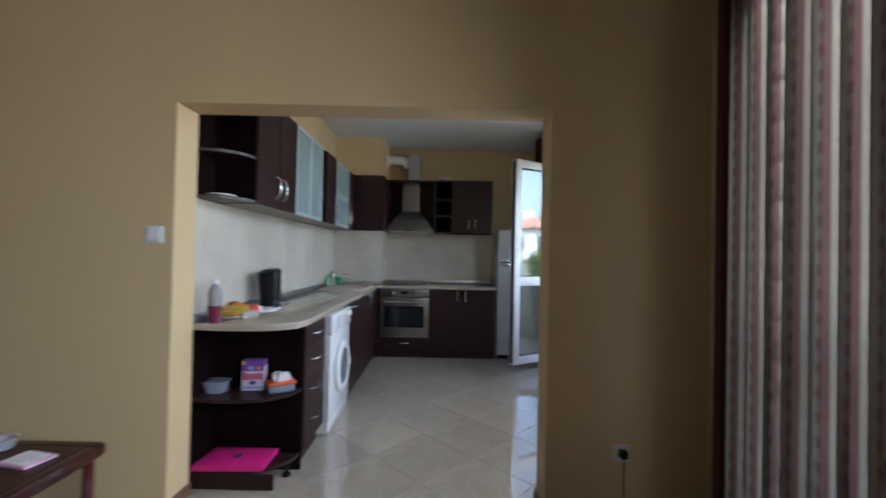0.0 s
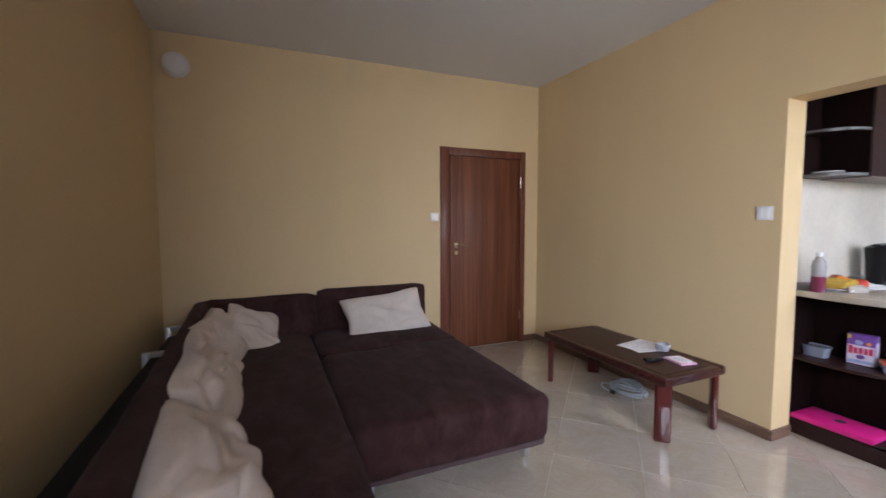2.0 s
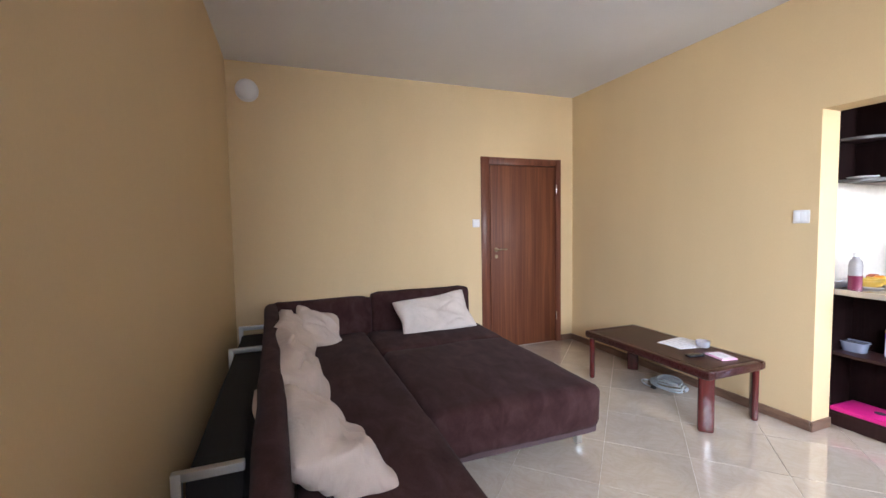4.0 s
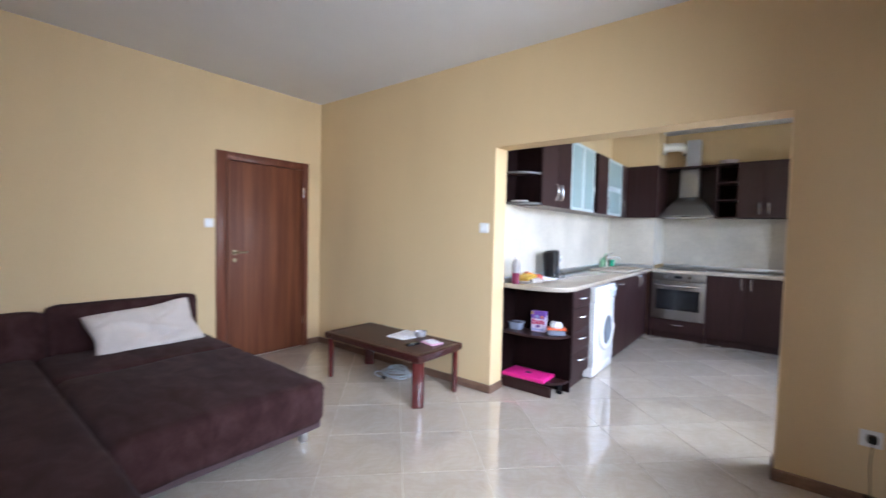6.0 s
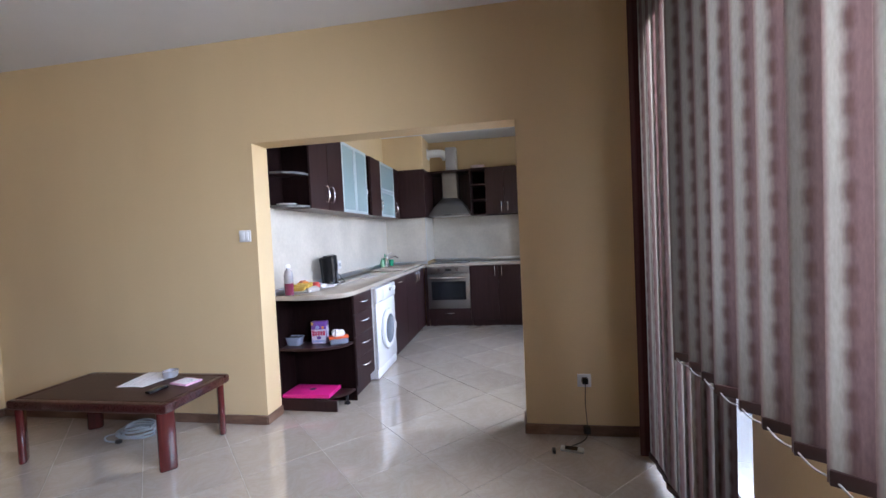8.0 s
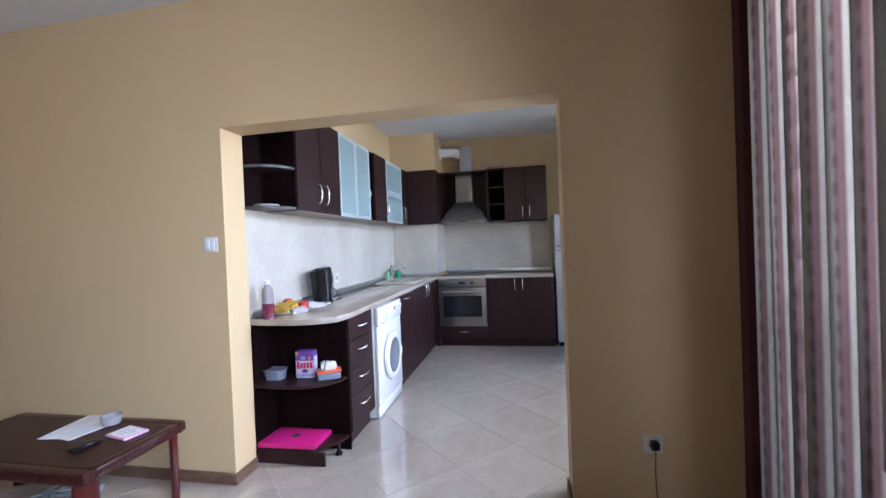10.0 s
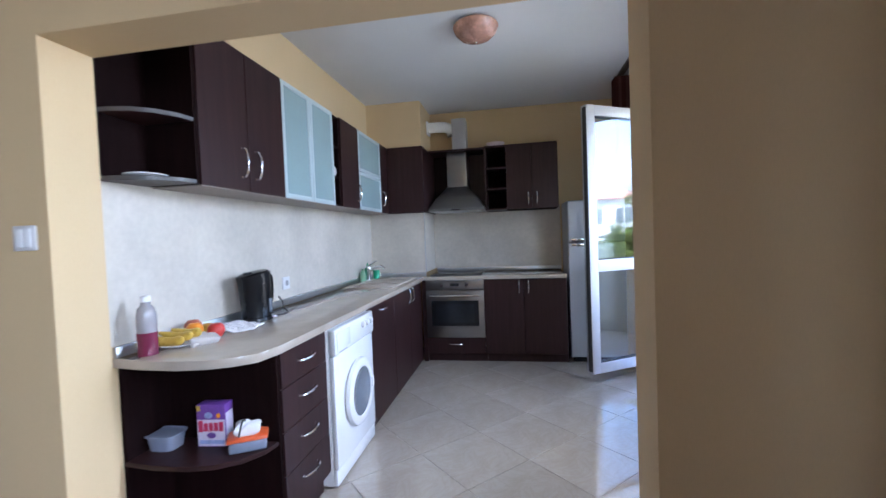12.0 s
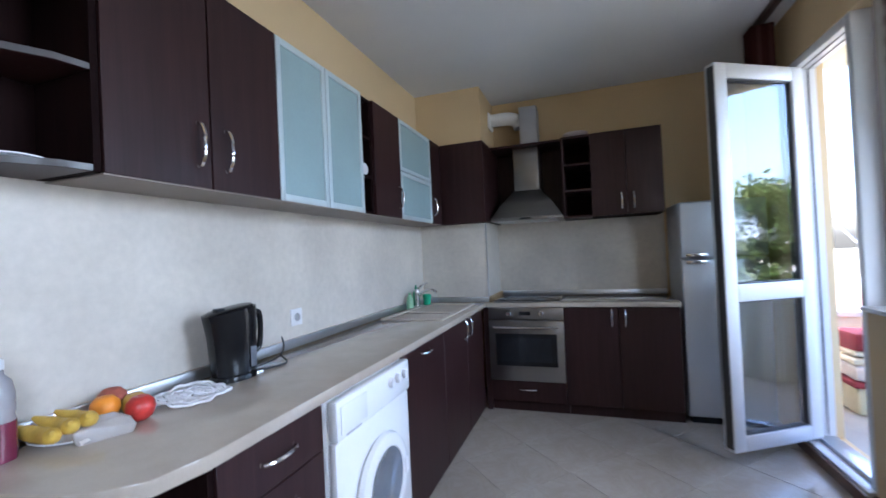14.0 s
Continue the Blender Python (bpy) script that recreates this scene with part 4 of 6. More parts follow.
def north_wall_unit():
    c = thing("wall_cupboard", (1.55, 3.45, WZ0), "dark wenge wall cupboard with open spice shelves", "wall cabinet")
    y = 3.275
    part("body", box(1.405, 1.927, y + 0.020, 3.650, WZ0, WZ1), WENGE_SHADED, c)
    part("side_panel", box(1.180, 1.196, y + 0.002, 3.650, WZ0, WZ1), WENGE, c)
    part("back_panel", box(1.1965, 1.404, 3.60, 3.650, WZ0, WZ1), WENGE_SHADED, c)
    for z in (WZ0, 1.765, 1.98, WZ1 - 0.016):
        part("shelf", box(1.1965, 1.4045, y + 0.004, 3.599, z, z + 0.016, 0.001, 1), WENGE, c)
    for a, b, hx in ((1.405, 1.664, 1.625), (1.667, 1.927, 1.712)):
        d = part("door", box(a, b, y, y + 0.019, WZ0, WZ1, 0.0015, 1), WENGE, c)
        part("handle", bow_handle((hx, y, WZ0 + 0.11), (0, 0, 1), (0, -1, 0), 0.13), CHROME, d, "chrome bow handle")


north_wall_unit()


def fridge():
    f = thing("fridge", (2.25, 3.37, 0), "silver two-door fridge freezer beside the base unit", "fridge")
    x0, x1, y0, y1 = 1.990, 2.525, 3.135, 3.63
    part("body", box(x0, x1, y0 + 0.052, y1, 0.03, 1.60, 0.006), SILVER, f)
    up = part("freezer_door", box(x0, x1, y0 - 0.005, y0 + 0.05, 1.195, 1.60, 0.014, 3), SILVER, f)
    lo = part("fridge_door", box(x0, x1, y0 - 0.005, y0 + 0.05, 0.05, 1.185, 0.014, 3), SILVER, f)
    part("handle", box(x0 + 0.025, x0 + 0.17, y0 - 0.028, y0 - 0.006, 1.200, 1.228, 0.007), CHROME, up)
    part("handle", box(x0 + 0.025, x0 + 0.17, y0 - 0.028, y0 - 0.006, 1.150, 1.178, 0.007), CHROME, lo)
    part("plinth", box(x0 + 0.02, x1 - 0.02, y0 + 0.02, y0 + 0.04, 0.0, 0.048), BLACK_PLASTIC, f)
    for x in (x0 + 0.05, x1 - 0.05):
        part("foot", lathe([(0, 0), (0.02, 0), (0.02, 0.01), (0.012, 0.03), (0, 0.03)], 12, (x, y1 - 0.08, 0)), BLACK_PLASTIC, f)


fridge()


def kitchen_lamp():
    l = thing("ceiling_lamp", (1.26, 1.73, ZC - 0.10), "unlit pink marbled glass bowl ceiling lamp", "ceiling lamp")
    part("mount", lathe([(0, 0), (0.10, 0), (0.10, 0.012), (0, 0.012)], 32, (1.26, 1.73, ZC - 0.0125)), CHROME, l)
    part("shade", lathe([(0, -0.115), (0.05, -0.110), (0.10, -0.092), (0.135, -0.06), (0.152, -0.02), (0.148, -0.012), (0.14, -0.014), (0.10, -0.02)], 40, (1.26, 1.73, ZC)), MARBLEGLASS, l)
    part("finial", lathe([(0, -0.012), (0.006, -0.010), (0.009, 0), (0, 0.004)], 12, (1.26, 1.73, ZC - 0.117)), CHROME, l)


MARBLEGLASS = material("marbled_glass", (0.55, 0.30, 0.22), 0.25, vary=0.35, size=14, grain=40, bump=0.02, coat=0.3)
kitchen_lamp()

# ---- living room ----
def soft_block(x0, x1, y0, y1, z0, z1, r, bulge=0.0, seed=0, div=10):
    """An upholstered block: rounded edges, a slightly crowned and uneven surface."""
    b = box(x0, x1, y0, y1, z0, z1)
    bmesh.ops.subdivide_edges(b, edges=b.edges[:], cuts=div, use_grid_fill=True)
    c, h = Vector(((x0 + x1) / 2, (y0 + y1) / 2, (z0 + z1) / 2)), Vector(((x1 - x0) / 2, (y1 - y0) / 2, (z1 - z0) / 2))
    for v in b.verts:
        p = v.co - c
        q = Vector([max(-(h[k] - r), min(h[k] - r, p[k])) for k in range(3)])
        d = p - q
        if d.length > 1e-6:
            d = d.normalized() * r
        u, w = 1 - (p.x / h.x) ** 2, 1 - (p.y / h.y) ** 2
        p = q + d
        p.z += bulge * max(0, u) * max(0, w) * (1 if p.z > 0 else 0)
        n = noise.noise_vector(Vector((v.co.x * 3.1 + seed, v.co.y * 3.1, v.co.z * 3.1)))
        v.co = c + p + n * 0.009 + noise.noise_vector(v.co * 8.5 + Vector((seed, 0, 0))) * 0.004
    return b


def pillow_mesh(w, h, t, seed=0, folds=0.015):
    """A stuffed pillow lying in its xy plane, pinched at the seams, with creases."""
    b = bmesh.new()
    n = 28
    grid = {}
    for side in (1, -1):
        for i in range(n + 1):
            for j in range(n + 1):
                u, v = i / n * 2 - 1, j / n * 2 - 1
                edge = max(abs(u), abs(v)) > 0.999
                if edge and side < 0:
                    continue
                k = ((1 - u ** 4) * (1 - v ** 4)) ** 0.45 if not edge else 0
                pin = 1 - 0.10 * (1 - abs(v)) * (abs(u) ** 3)
                pin2 = 1 - 0.10 * (1 - abs(u)) * (abs(v) ** 3)
                x, y = u * w / 2 * pin, v * h / 2 * pin2
                cr = noise.noise(Vector((x * 5 + seed, y * 6, side * 3))) * folds * 1.6 - abs(noise.noise(Vector((x * 4 + y * 7 + seed, y * 3, side * 2)))) * folds * 2.0
                cr -= max(0, 0.12 - abs(noise.noise(Vector((x * 3 - y * 4 + seed * 3, y * 4 + x * 2, side))))) * folds * 7
                grid[(side, i, j)] = b.verts.new((x, y, side * t / 2 * k + cr * (0.25 + k)))

    def at(s, i, j):
        return grid.get((s, i, j)) or grid[(1, i, j)]
    for s in (1, -1):
        for i in range(n):
            for j in range(n):
                q = [at(s, i, j), at(s, i + 1, j), at(s, i + 1, j + 1), at(s, i, j + 1)]
                b.faces.new(q if s > 0 else q[::-1])
    return b


def sofa():
    s = thing("corner_sofa", (-1.0, -2.3, 0), "dark brown microfibre corner sofa bed with chaise", "sofa")
    part("chaise_base", soft_block(-2.12, 0.39, -3.02, -2.406, 0.06, 0.28, 0.03, 0, 1), SOFA_FRONT, s)
    part("chaise_cushion", soft_block(-2.12, 0.40, -3.03, -2.400, 0.265, 0.405, 0.045, 0.015, 2, 30), SOFA, s)
    part("bed_base", soft_block(-2.10, -0.34, -2.395, -1.36, 0.10, 0.30, 0.03, 0, 3), SOFA_FRONT, s)
    for k, (x0, x1) in enumerate(((-2.10, -1.50), (-1.495, -0.315))):
        part("seat_cushion", soft_block(x0, x1, -2.396, -1.345, 0.13 if k else 0.265, 0.395, 0.06 if k else 0.035, 0.016, 4 + k, 26), SOFA, s)
    part("backrest", moved(soft_block(-0.085, 0.085, -0.44, 0.44, 0, 0.60, 0.055, 0, 7), pose(-2.205, -2.76, 0.09, 0, -3, 0)), SOFA, s)
    part("backrest", moved(soft_block(-0.085, 0.085, -0.49, 0.49, 0, 0.63, 0.055, 0, 8), pose(-2.205, -1.84, 0.09, 0, -3, 0)), SOFA, s)
    arm = moved(soft_block(-1.47, 1.47, -0.052, 0.052, 0, 0.62, 0.045, 0, 9, 22), pose(-0.71, -3.095, 0.09, 3, 0, 1.6))
    part("backrest", arm, SOFA, s)
    for x, y in ((-0.455, -1.42), (-0.455, -2.30), (0.25, -2.53), (0.25, -2.94), (-2.0, -1.45), (-2.0, -2.95)):
        part("leg", box(x - 0.02, x + 0.02, y - 0.02, y + 0.02, 0, 0.105, 0.004), ALU, s, "short silver metal leg")
    for x in (-0.06, -1.60, -2.28):
        y0, y1, z, w = YB + 0.02, -3.20, 0.50, 0.032
        part("bracket", joined(box(x - w / 2, x + w / 2, y0, y0 + w, 0, z, 0.003), box(x - w / 2, x + w / 2, y0 + w, y1, z - w, z, 0.003),
                               box(x - w / 2, x + w / 2, y0 + w, y1, 0.0, w, 0.003)), ALU, s, "square steel tube support frame")
    # Added block; its black stands for shade in the gap behind the sofa.
    part("gap_filler", soft_block(-2.20, -0.09, -3.40, -3.205, 0.0, 0.455, 0.02, 0, 12, 8), GAPBLACK, s, "black block added to darken the gap behind the back")


GAPBLACK = material("gap_black", (0.012, 0.010, 0.010), 0.95, vary=0.2)
sofa()


def pillow(name, label, w, h, t, m, mat, seed, folds=0.015):
    b = moved(pillow_mesh(w, h, t, seed, folds), m)
    ob = single(name, b, mat, label, "pillow", "", "", tuple(m.translation), 80)
    ob.modifiers.new("smooth", 'SUBSURF').levels = 1
    return ob


pillow("pillow", "pale grey pillow leaning on the sofa backrest", 0.72, 0.40, 0.13, pose(-1.93, -1.80, 0.528, 50, -5, 94), LINEN_PALE, 3)
pillow("pillow", "small crumpled beige cushion in the sofa corner", 0.40, 0.38, 0.12, pose(-1.86, -2.80, 0.515, 42, 24, 112), LINEN, 11, 0.02)
pillow("pillow", "crumpled beige pillow propped on the sofa back", 0.80, 0.40, 0.16, pose(-1.60, -2.985, 0.54, 55, 3, 178), LINEN, 17, 0.025)
pillow("pillow", "crumpled beige pillow slumped on the chaise", 0.80, 0.40, 0.20, pose(-0.76, -2.98, 0.545, 56, -3, 181), LINEN, 23, 0.028)
pillow("pillow", "large crumpled beige pillow on the chaise", 0.66, 0.44, 0.20, pose(-0.10, -2.93, 0.515, 34, -2, 194), LINEN, 31, 0.03)


def coffee_table():
    t = thing("coffee_table", (-0.76, -0.38, 0), "dark wooden coffee table with reddish mahogany legs", "table")
    x0, x1, y0, y1, h = -1.325, -0.195, -0.655, -0.105, 0.402
    part("tabletop", box(x0 + 0.055, x1 - 0.055, y0 + 0.055, y1 - 0.055, h - 0.022, h - 0.001), TABLETOP, t)
    rail = 0.0545
    for b in (prism([(x0 + 0.03, y0), (x1 - 0.03, y0), (x1 - 0.008, y0 + 0.010), (x1, y0 + rail), (x0, y0 + rail), (x0 + 0.008, y0 + 0.010)], h - 0.055, h, 0.012, 3),
              prism([(x0, y1 - rail), (x1, y1 - rail), (x1 - 0.008, y1 - 0.010), (x1 - 0.03, y1), (x0 + 0.03, y1), (x0 + 0.008, y1 - 0.010)], h - 0.055, h, 0.012, 3),
              box(x0, x0 + rail, y0 + 0.055, y1 - 0.055, h - 0.055, h, 0.012, 3), box(x1 - rail, x1, y0 + 0.055, y1 - 0.055, h - 0.055, h, 0.012, 3)):
        part("edge_rail", b, TABLEEDGE, t)
    # each leg is a rounded board set across its corner
    for x, y, turn in ((x0 + 0.050, y0 + 0.050, -45), (x1 - 0.050, y0 + 0.050, 45), (x0 + 0.050, y1 - 0.050, 45), (x1 - 0.050, y1 - 0.050, -45)):
        part("leg", moved(box(-0.046, 0.046, -0.020, 0.020, 0, h - 0.012, 0.017, 4), pose(x, y, 0, 0, 0, turn)), MAHOGANY, t)
    part("stretcher", box(x0 + 0.35, x0 + 0.42, y0 + 0.15, y1 - 0.15, h - 0.12, h - 0.023), MAHOGANY, t)


coffee_table()
TT = 0.4025


def flat_sheet(name, label, x, y, w, d, rz, mat, z, t=0.002, lines=0, category="paper"):
    s = thing(name, (x, y, z), label, category)
    m = pose(x, y, z, 0, 0, rz)
    part("sheet", moved(box(-w / 2, w / 2, -d / 2, d / 2, 0, t), m), mat, s)
    for k in range(lines):
        yy = d / 2 - d * (k + 1) / (lines + 1)
        part("print", moved(box(-w * 0.38, w * (0.38 if k % 3 else 0.2), yy - 0.002, yy + 0.002, t + 0.0002, t + 0.0006), m), INK, s)
    return s


flat_sheet("paper_sheet", "white printed paper lying on the coffee table", -0.725, -0.245, 0.29, 0.19, 98, PAPER, TT, 0.0015, 6)
flat_sheet("paper_sheet", "white printed paper lying on the coffee table", -0.655, -0.285, 0.21, 0.148, 80, PAPER, TT + 0.0022, 0.0015, 4)
flat_sheet("booklet", "small pink and white booklet on the table", -0.375, -0.295, 0.15, 0.115, -12, PINKPAPER, TT, 0.010, 0, "booklet")
flat_sheet("card", "pale printed card on the booklet", -0.375, -0.295, 0.125, 0.095, -12, PAPER, TT + 0.0105, 0.001, 4, "card")
g = thing("glass_ashtray", (-0.575, -0.205, TT + 0.004), "small clear glass dish on the table", "dish")
part("bowl", lathe([(0, 0), (0.038, 0), (0.045, 0.012), (0.05, 0.045), (0.044, 0.045), (0.038, 0.014), (0, 0.010)], 24, (-0.575, -0.205, TT + 0.004)), CLOUDGLASS := material("pale_glass", (0.62, 0.62, 0.68), 0.15, vary=0.05, bump=0, transmission=0.6), g)
r = thing("mobile_phone", (-0.455, -0.44, TT), "black mobile phone lying on the coffee table", "phone")
part("case", moved(box(-0.060, 0.060, -0.025, 0.025, 0, 0.016, 0.006), pose(-0.455, -0.44, TT, 0, 0, 80)), BLACK_PLASTIC, r)
part("screen", moved(box(-0.005, 0.048, -0.020, 0.020, 0.0162, 0.0168), pose(-0.455, -0.44, TT, 0, 0, 80)), BLACKGLASS, r)


def cable_coil():
    rnd = random.Random(5)
    pts = []
    for k in range(5):
        rx, ry, ox, oy = 0.12 + rnd.uniform(-0.02, 0.02), 0.09 + rnd.uniform(-0.015, 0.015), rnd.uniform(-0.02, 0.02), rnd.uniform(-0.015, 0.015)
        for j in range(24):
            a = 2 * math.pi * j / 24
            pts.append((-0.86 + ox + rx * math.cos(a), -0.20 + oy + ry * math.sin(a), 0.010 + 0.011 * k + 0.006 * math.sin(a * 2 + k)))
    c = thing("cable_coil", (-0.86, -0.20, 0), "loose coil of grey cable on the floor under the table", "cable")
    part("cable", tube(pts, 0.007, 8), CABLE, c)
    part("loose_end", tube(curve_points([(-0.98, -0.20, 0.008), (-1.05, -0.27, 0.008), (-0.99, -0.33, 0.008), (-0.90, -0.34, 0.008)], 6), 0.0055, 8), CABLE, c)
    part("plug", box(-0.90, -0.86, -0.352, -0.328, 0.0, 0.024, 0.006), CABLEBLACK, c)


cable_coil()


def wall_plate(name, label, category, at, out, toggles=1, w=0.082, socket=False):
    """A white wall plate; out: 'y' faces south, 'x' faces east."""
    t = thing(name, at, label, category)
    turn = pose(*at, 0, 0, 0 if out == 'y' else 90)
    part("plate", moved(box(-w / 2, w / 2, -0.010, -0.0005, -0.041, 0.041, 0.004), turn), WHITE_PVC, t)
    if socket:
        ring = lathe([(0.021, 0), (0.0225, 0), (0.0225, 0.003), (0.021, 0.003), (0.021, 0)], 24)
        part("rim", moved(ring, turn @ pose(0, -0.0105, 0, 90, 0, 0)), WHITE_PVC, t)
        # Flat disc; its grey stands for the shadow inside the socket.
        part("recess", moved(lathe([(0, 0), (0.0205, 0), (0.0205, 0.001), (0, 0.001)], 24), turn @ pose(0, -0.0105, 0, 90, 0, 0)), SOCKETSHADE, t)
    else:
        for k in range(toggles):
            x = (k - (toggles - 1) / 2) * (0.064 / toggles)
            part("rocker", moved(box(x - 0.030 / toggles, x + 0.030 / toggles, -0.0145, -0.0105, -0.030, 0.030, 0.002), turn), WHITE_ENAMEL, t)
    return t


SOCKETSHADE = material("socket_shadow", (0.30, 0.30, 0.31), 0.6, vary=0.05)
wall_plate("light_switch", "white double light switch beside the kitchen opening", "switch", (-0.088, 0.0, 1.345), 'y', 2, 0.09)
wall_plate("light_switch", "white light switch beside the brown door", "switch", (XL, -1.20, 1.34), 'x')
wall_plate("wall_socket", "white wall socket with a black plug", "socket", (2.17, 0.0, 0.345), 'y', socket=True)
wall_plate("wall_socket", "white wall socket above the worktop", "socket", (XKL + 0.007, 1.42, 1.03), 'x', socket=True)
ch = thing("phone_charger", (2.17, -0.04, 0.0), "black charger lead hanging from the wall socket to the floor", "charger")
part("plug", box(2.152, 2.188, -0.052, -0.0145, 0.335, 0.372, 0.006), BLACK_PLASTIC, ch)
part("lead", tube(curve_points([(2.17, -0.045, 0.335), (2.165, -0.05, 0.22), (2.172, -0.045, 0.09), (2.16, -0.07, 0.012), (2.07, -0.15, 0.004), (2.0, -0.20, 0.004)], 8), 0.0028, 6), CABLEBLACK, ch)
part("adapter", box(2.150, 2.190, -0.062, -0.018, 0.03, 0.075, 0.006), BLACK_PLASTIC, ch)
mp = thing("mobile_phone", (2.06, -0.20, 0), "small silver and black phone charging on the floor", "phone")
part("case", moved(box(-0.065, 0.065, -0.026, 0.026, 0.001, 0.014, 0.005), pose(2.06, -0.20, 0, 0, 0, -12)), ALU, mp)
part("screen", moved(box(-0.040, 0.030, -0.021, 0.021, 0.0142, 0.0148), pose(2.06, -0.20, 0, 0, 0, -12)), BLACKGLASS, mp)
cn = thing("cable_clip", (1.955, -0.225, 0), "small dark connector lying on the floor", "connector")
part("connector", box(1.945, 1.965, -0.245, -0.205, 0.0, 0.02, 0.004), CABLEBLACK, cn)

al = thing("alarm_siren", (XL, -3.29, 2.44), "round white alarm sensor high on the wall", "sensor")
part("base", lathe([(0, 0), (0.09, 0), (0.09, 0.02), (0, 0.02)], 28, (XL + 0.0005, -3.29, 2.47), 'x'), WHITE_PVC, al)
part("dome", lathe([(0.085, 0.0205), (0.088, 0.04), (0.08, 0.065), (0.05, 0.085), (0, 0.092)], 28, (XL + 0.0005, -3.29, 2.47), 'x'), WHITE_PVC, al)


# ---- vertical blinds ----
def slat_mesh(name, z0, z1, mat, width=0.127):
    """A hanging fabric slat, slightly cupped, with a weighted hem."""
    b = bmesh.new()
    cols = 8
    rows = [z0, z0 + 0.03, z0 + 0.035, (z0 + z1) / 2, z1]
    vs = [[b.verts.new(((i / cols - 0.5) * width, 0.006 * (1 - (2 * i / cols - 1) ** 2), z)) for i in range(cols + 1)] for z in rows]
    for a, c in zip(vs, vs[1:]):
        for i in range(cols):
            b.faces.new((a[i], a[i + 1], c[i + 1], c[i]))
    bmesh.ops.solidify(b, geom=b.faces[:], thickness=0.0012)
    return mesh_of(name, b, mat)


def blind(name, label, x, runs, z_top, rail_to, stack=()):
    """runs: (first y, last y, bottom, turn) stretches of slats hanging from one head rail."""
    t = thing(name, (x, runs[0][0], z_top), label, "blind")
    part("head_rail", box(x - 0.022, x + 0.022, rail_to[0], rail_to[1], z_top, z_top + 0.032, 0.004), RAIL, t)
    rnd = random.Random(9)
    for y0, y1, z0, turn, mat in runs:
        me = slat_mesh("slat", z0 - z_top, -0.012, mat)
        weight = mesh_of("weight", joined(box(-0.060, 0.060, -0.004, 0.010, z0 - z_top - 0.002, z0 - z_top + 0.028, 0.003)), RAIL)
        n = max(1, round(abs(y1 - y0) / (0.112 if turn > 30 else 0.094)))
        last = None
        for k in range(n + 1):
            y = y0 + (y1 - y0) * k / n
            s = new("slat", me)
            s.parent = t
            a = radians(90 + turn + rnd.uniform(-5, 5))
            s.matrix_basis = Matrix.Translation((0, y - runs[0][0], 0)) @ Matrix.Rotation(a, 4, 'Z') @ Matrix.Rotation(radians(rnd.uniform(-0.25, 0.25)), 4, 'Y')
            w = new("weight", weight)
            w.parent = s
            tip = Vector((x, y, z0 + 0.008)) + Vector((math.cos(a), math.sin(a), 0)) * 0.058
            if last is not None and (tip - last).length < 0.25:
                mid = (tip + last) / 2 + Vector((-0.003, 0, -0.007))
                part("chain", tube(curve_points([last, mid, tip], 6), 0.0022, 6), CHAIN, t, "white bead chain")
            last = tip
    return t


blind("vertical_blind", "long brown and beige vertical fabric blind over the balcony door", 2.46, [(-0.385, -1.13, 0.045, 9, SLAT)], ZC - 0.05, (-1.20, -0.31))
blind("vertical_blind", "brown and beige vertical fabric blind over the living room window", 2.39, [(-1.06, -3.25, 0.79, 52, SLAT)], ZC - 0.05, (-3.35, -0.99))
blind("vertical_blind", "brown and beige vertical fabric blind over the kitchen window", 2.46, [(1.03, 1.70, 0.835, 58, SLAT)], ZC - 0.034, (0.25, 3.05))
# Dark end slats; added width up to the wall blocks daylight leaking past.
ed = thing("blind_edge", (2.49, -0.335, 0.05), "dark brown end slats of the blind, extended as a light block", "blind")
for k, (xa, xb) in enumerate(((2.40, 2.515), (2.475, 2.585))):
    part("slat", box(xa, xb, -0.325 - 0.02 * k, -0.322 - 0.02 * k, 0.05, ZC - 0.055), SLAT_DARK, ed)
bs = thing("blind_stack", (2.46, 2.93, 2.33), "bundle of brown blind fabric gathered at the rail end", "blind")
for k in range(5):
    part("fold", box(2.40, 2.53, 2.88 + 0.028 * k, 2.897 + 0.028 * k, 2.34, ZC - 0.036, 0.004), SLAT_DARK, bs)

# ---- balcony and distance ----
structure("ground", box(-400, 400, -400, 400, -9.2, -9.0), EARTH, "dull earth and grass between the houses", "ground")
structure("balcony_floor", box(XE + 0.20, 4.1, YB, 4.0, -0.15, 0.02), BALCTILE, "tiled balcony floor", "floor")
structure("balcony_ceiling", box(XE + 0.20, 4.0, YB, 4.0, 2.68, 2.85), CREAM, "cream underside of the balcony above", "ceiling")
structure("wall_balcony_east", box(4.0, 4.1, YB, 4.0, 0.02, 0.82), PLASTER, "grey rendered balcony parapet", "parapet")
structure("wall_balcony_north", box(XE + 0.20, 3.998, 3.9, 4.0, 0.02, 0.66), CREAM, "cream rendered balcony parapet", "parapet")
structure("trim_coping_east", box(3.96, 4.14, YB, 4.04, 0.821, 0.87, 0.006), COPING, "white parapet coping", "coping")
structure("trim_coping_north", box(XE + 0.201, 3.958, 3.86, 4.04, 0.661, 0.705, 0.006), COPING, "white parapet coping", "coping")
for y in (2.37, 0.9, -0.6, -2.1):
    structure("trim_pilaster_%d" % round(10 + y), box(3.90, 3.999, y, y + 0.15, 0.021, 0.82, 0.006), COPING, "pale parapet pilaster", "pilaster")
cr = thing("storage_tub", (3.30, 3.62, 0.02), "pale yellow plastic tub with a maroon rim on the balcony", "tub")
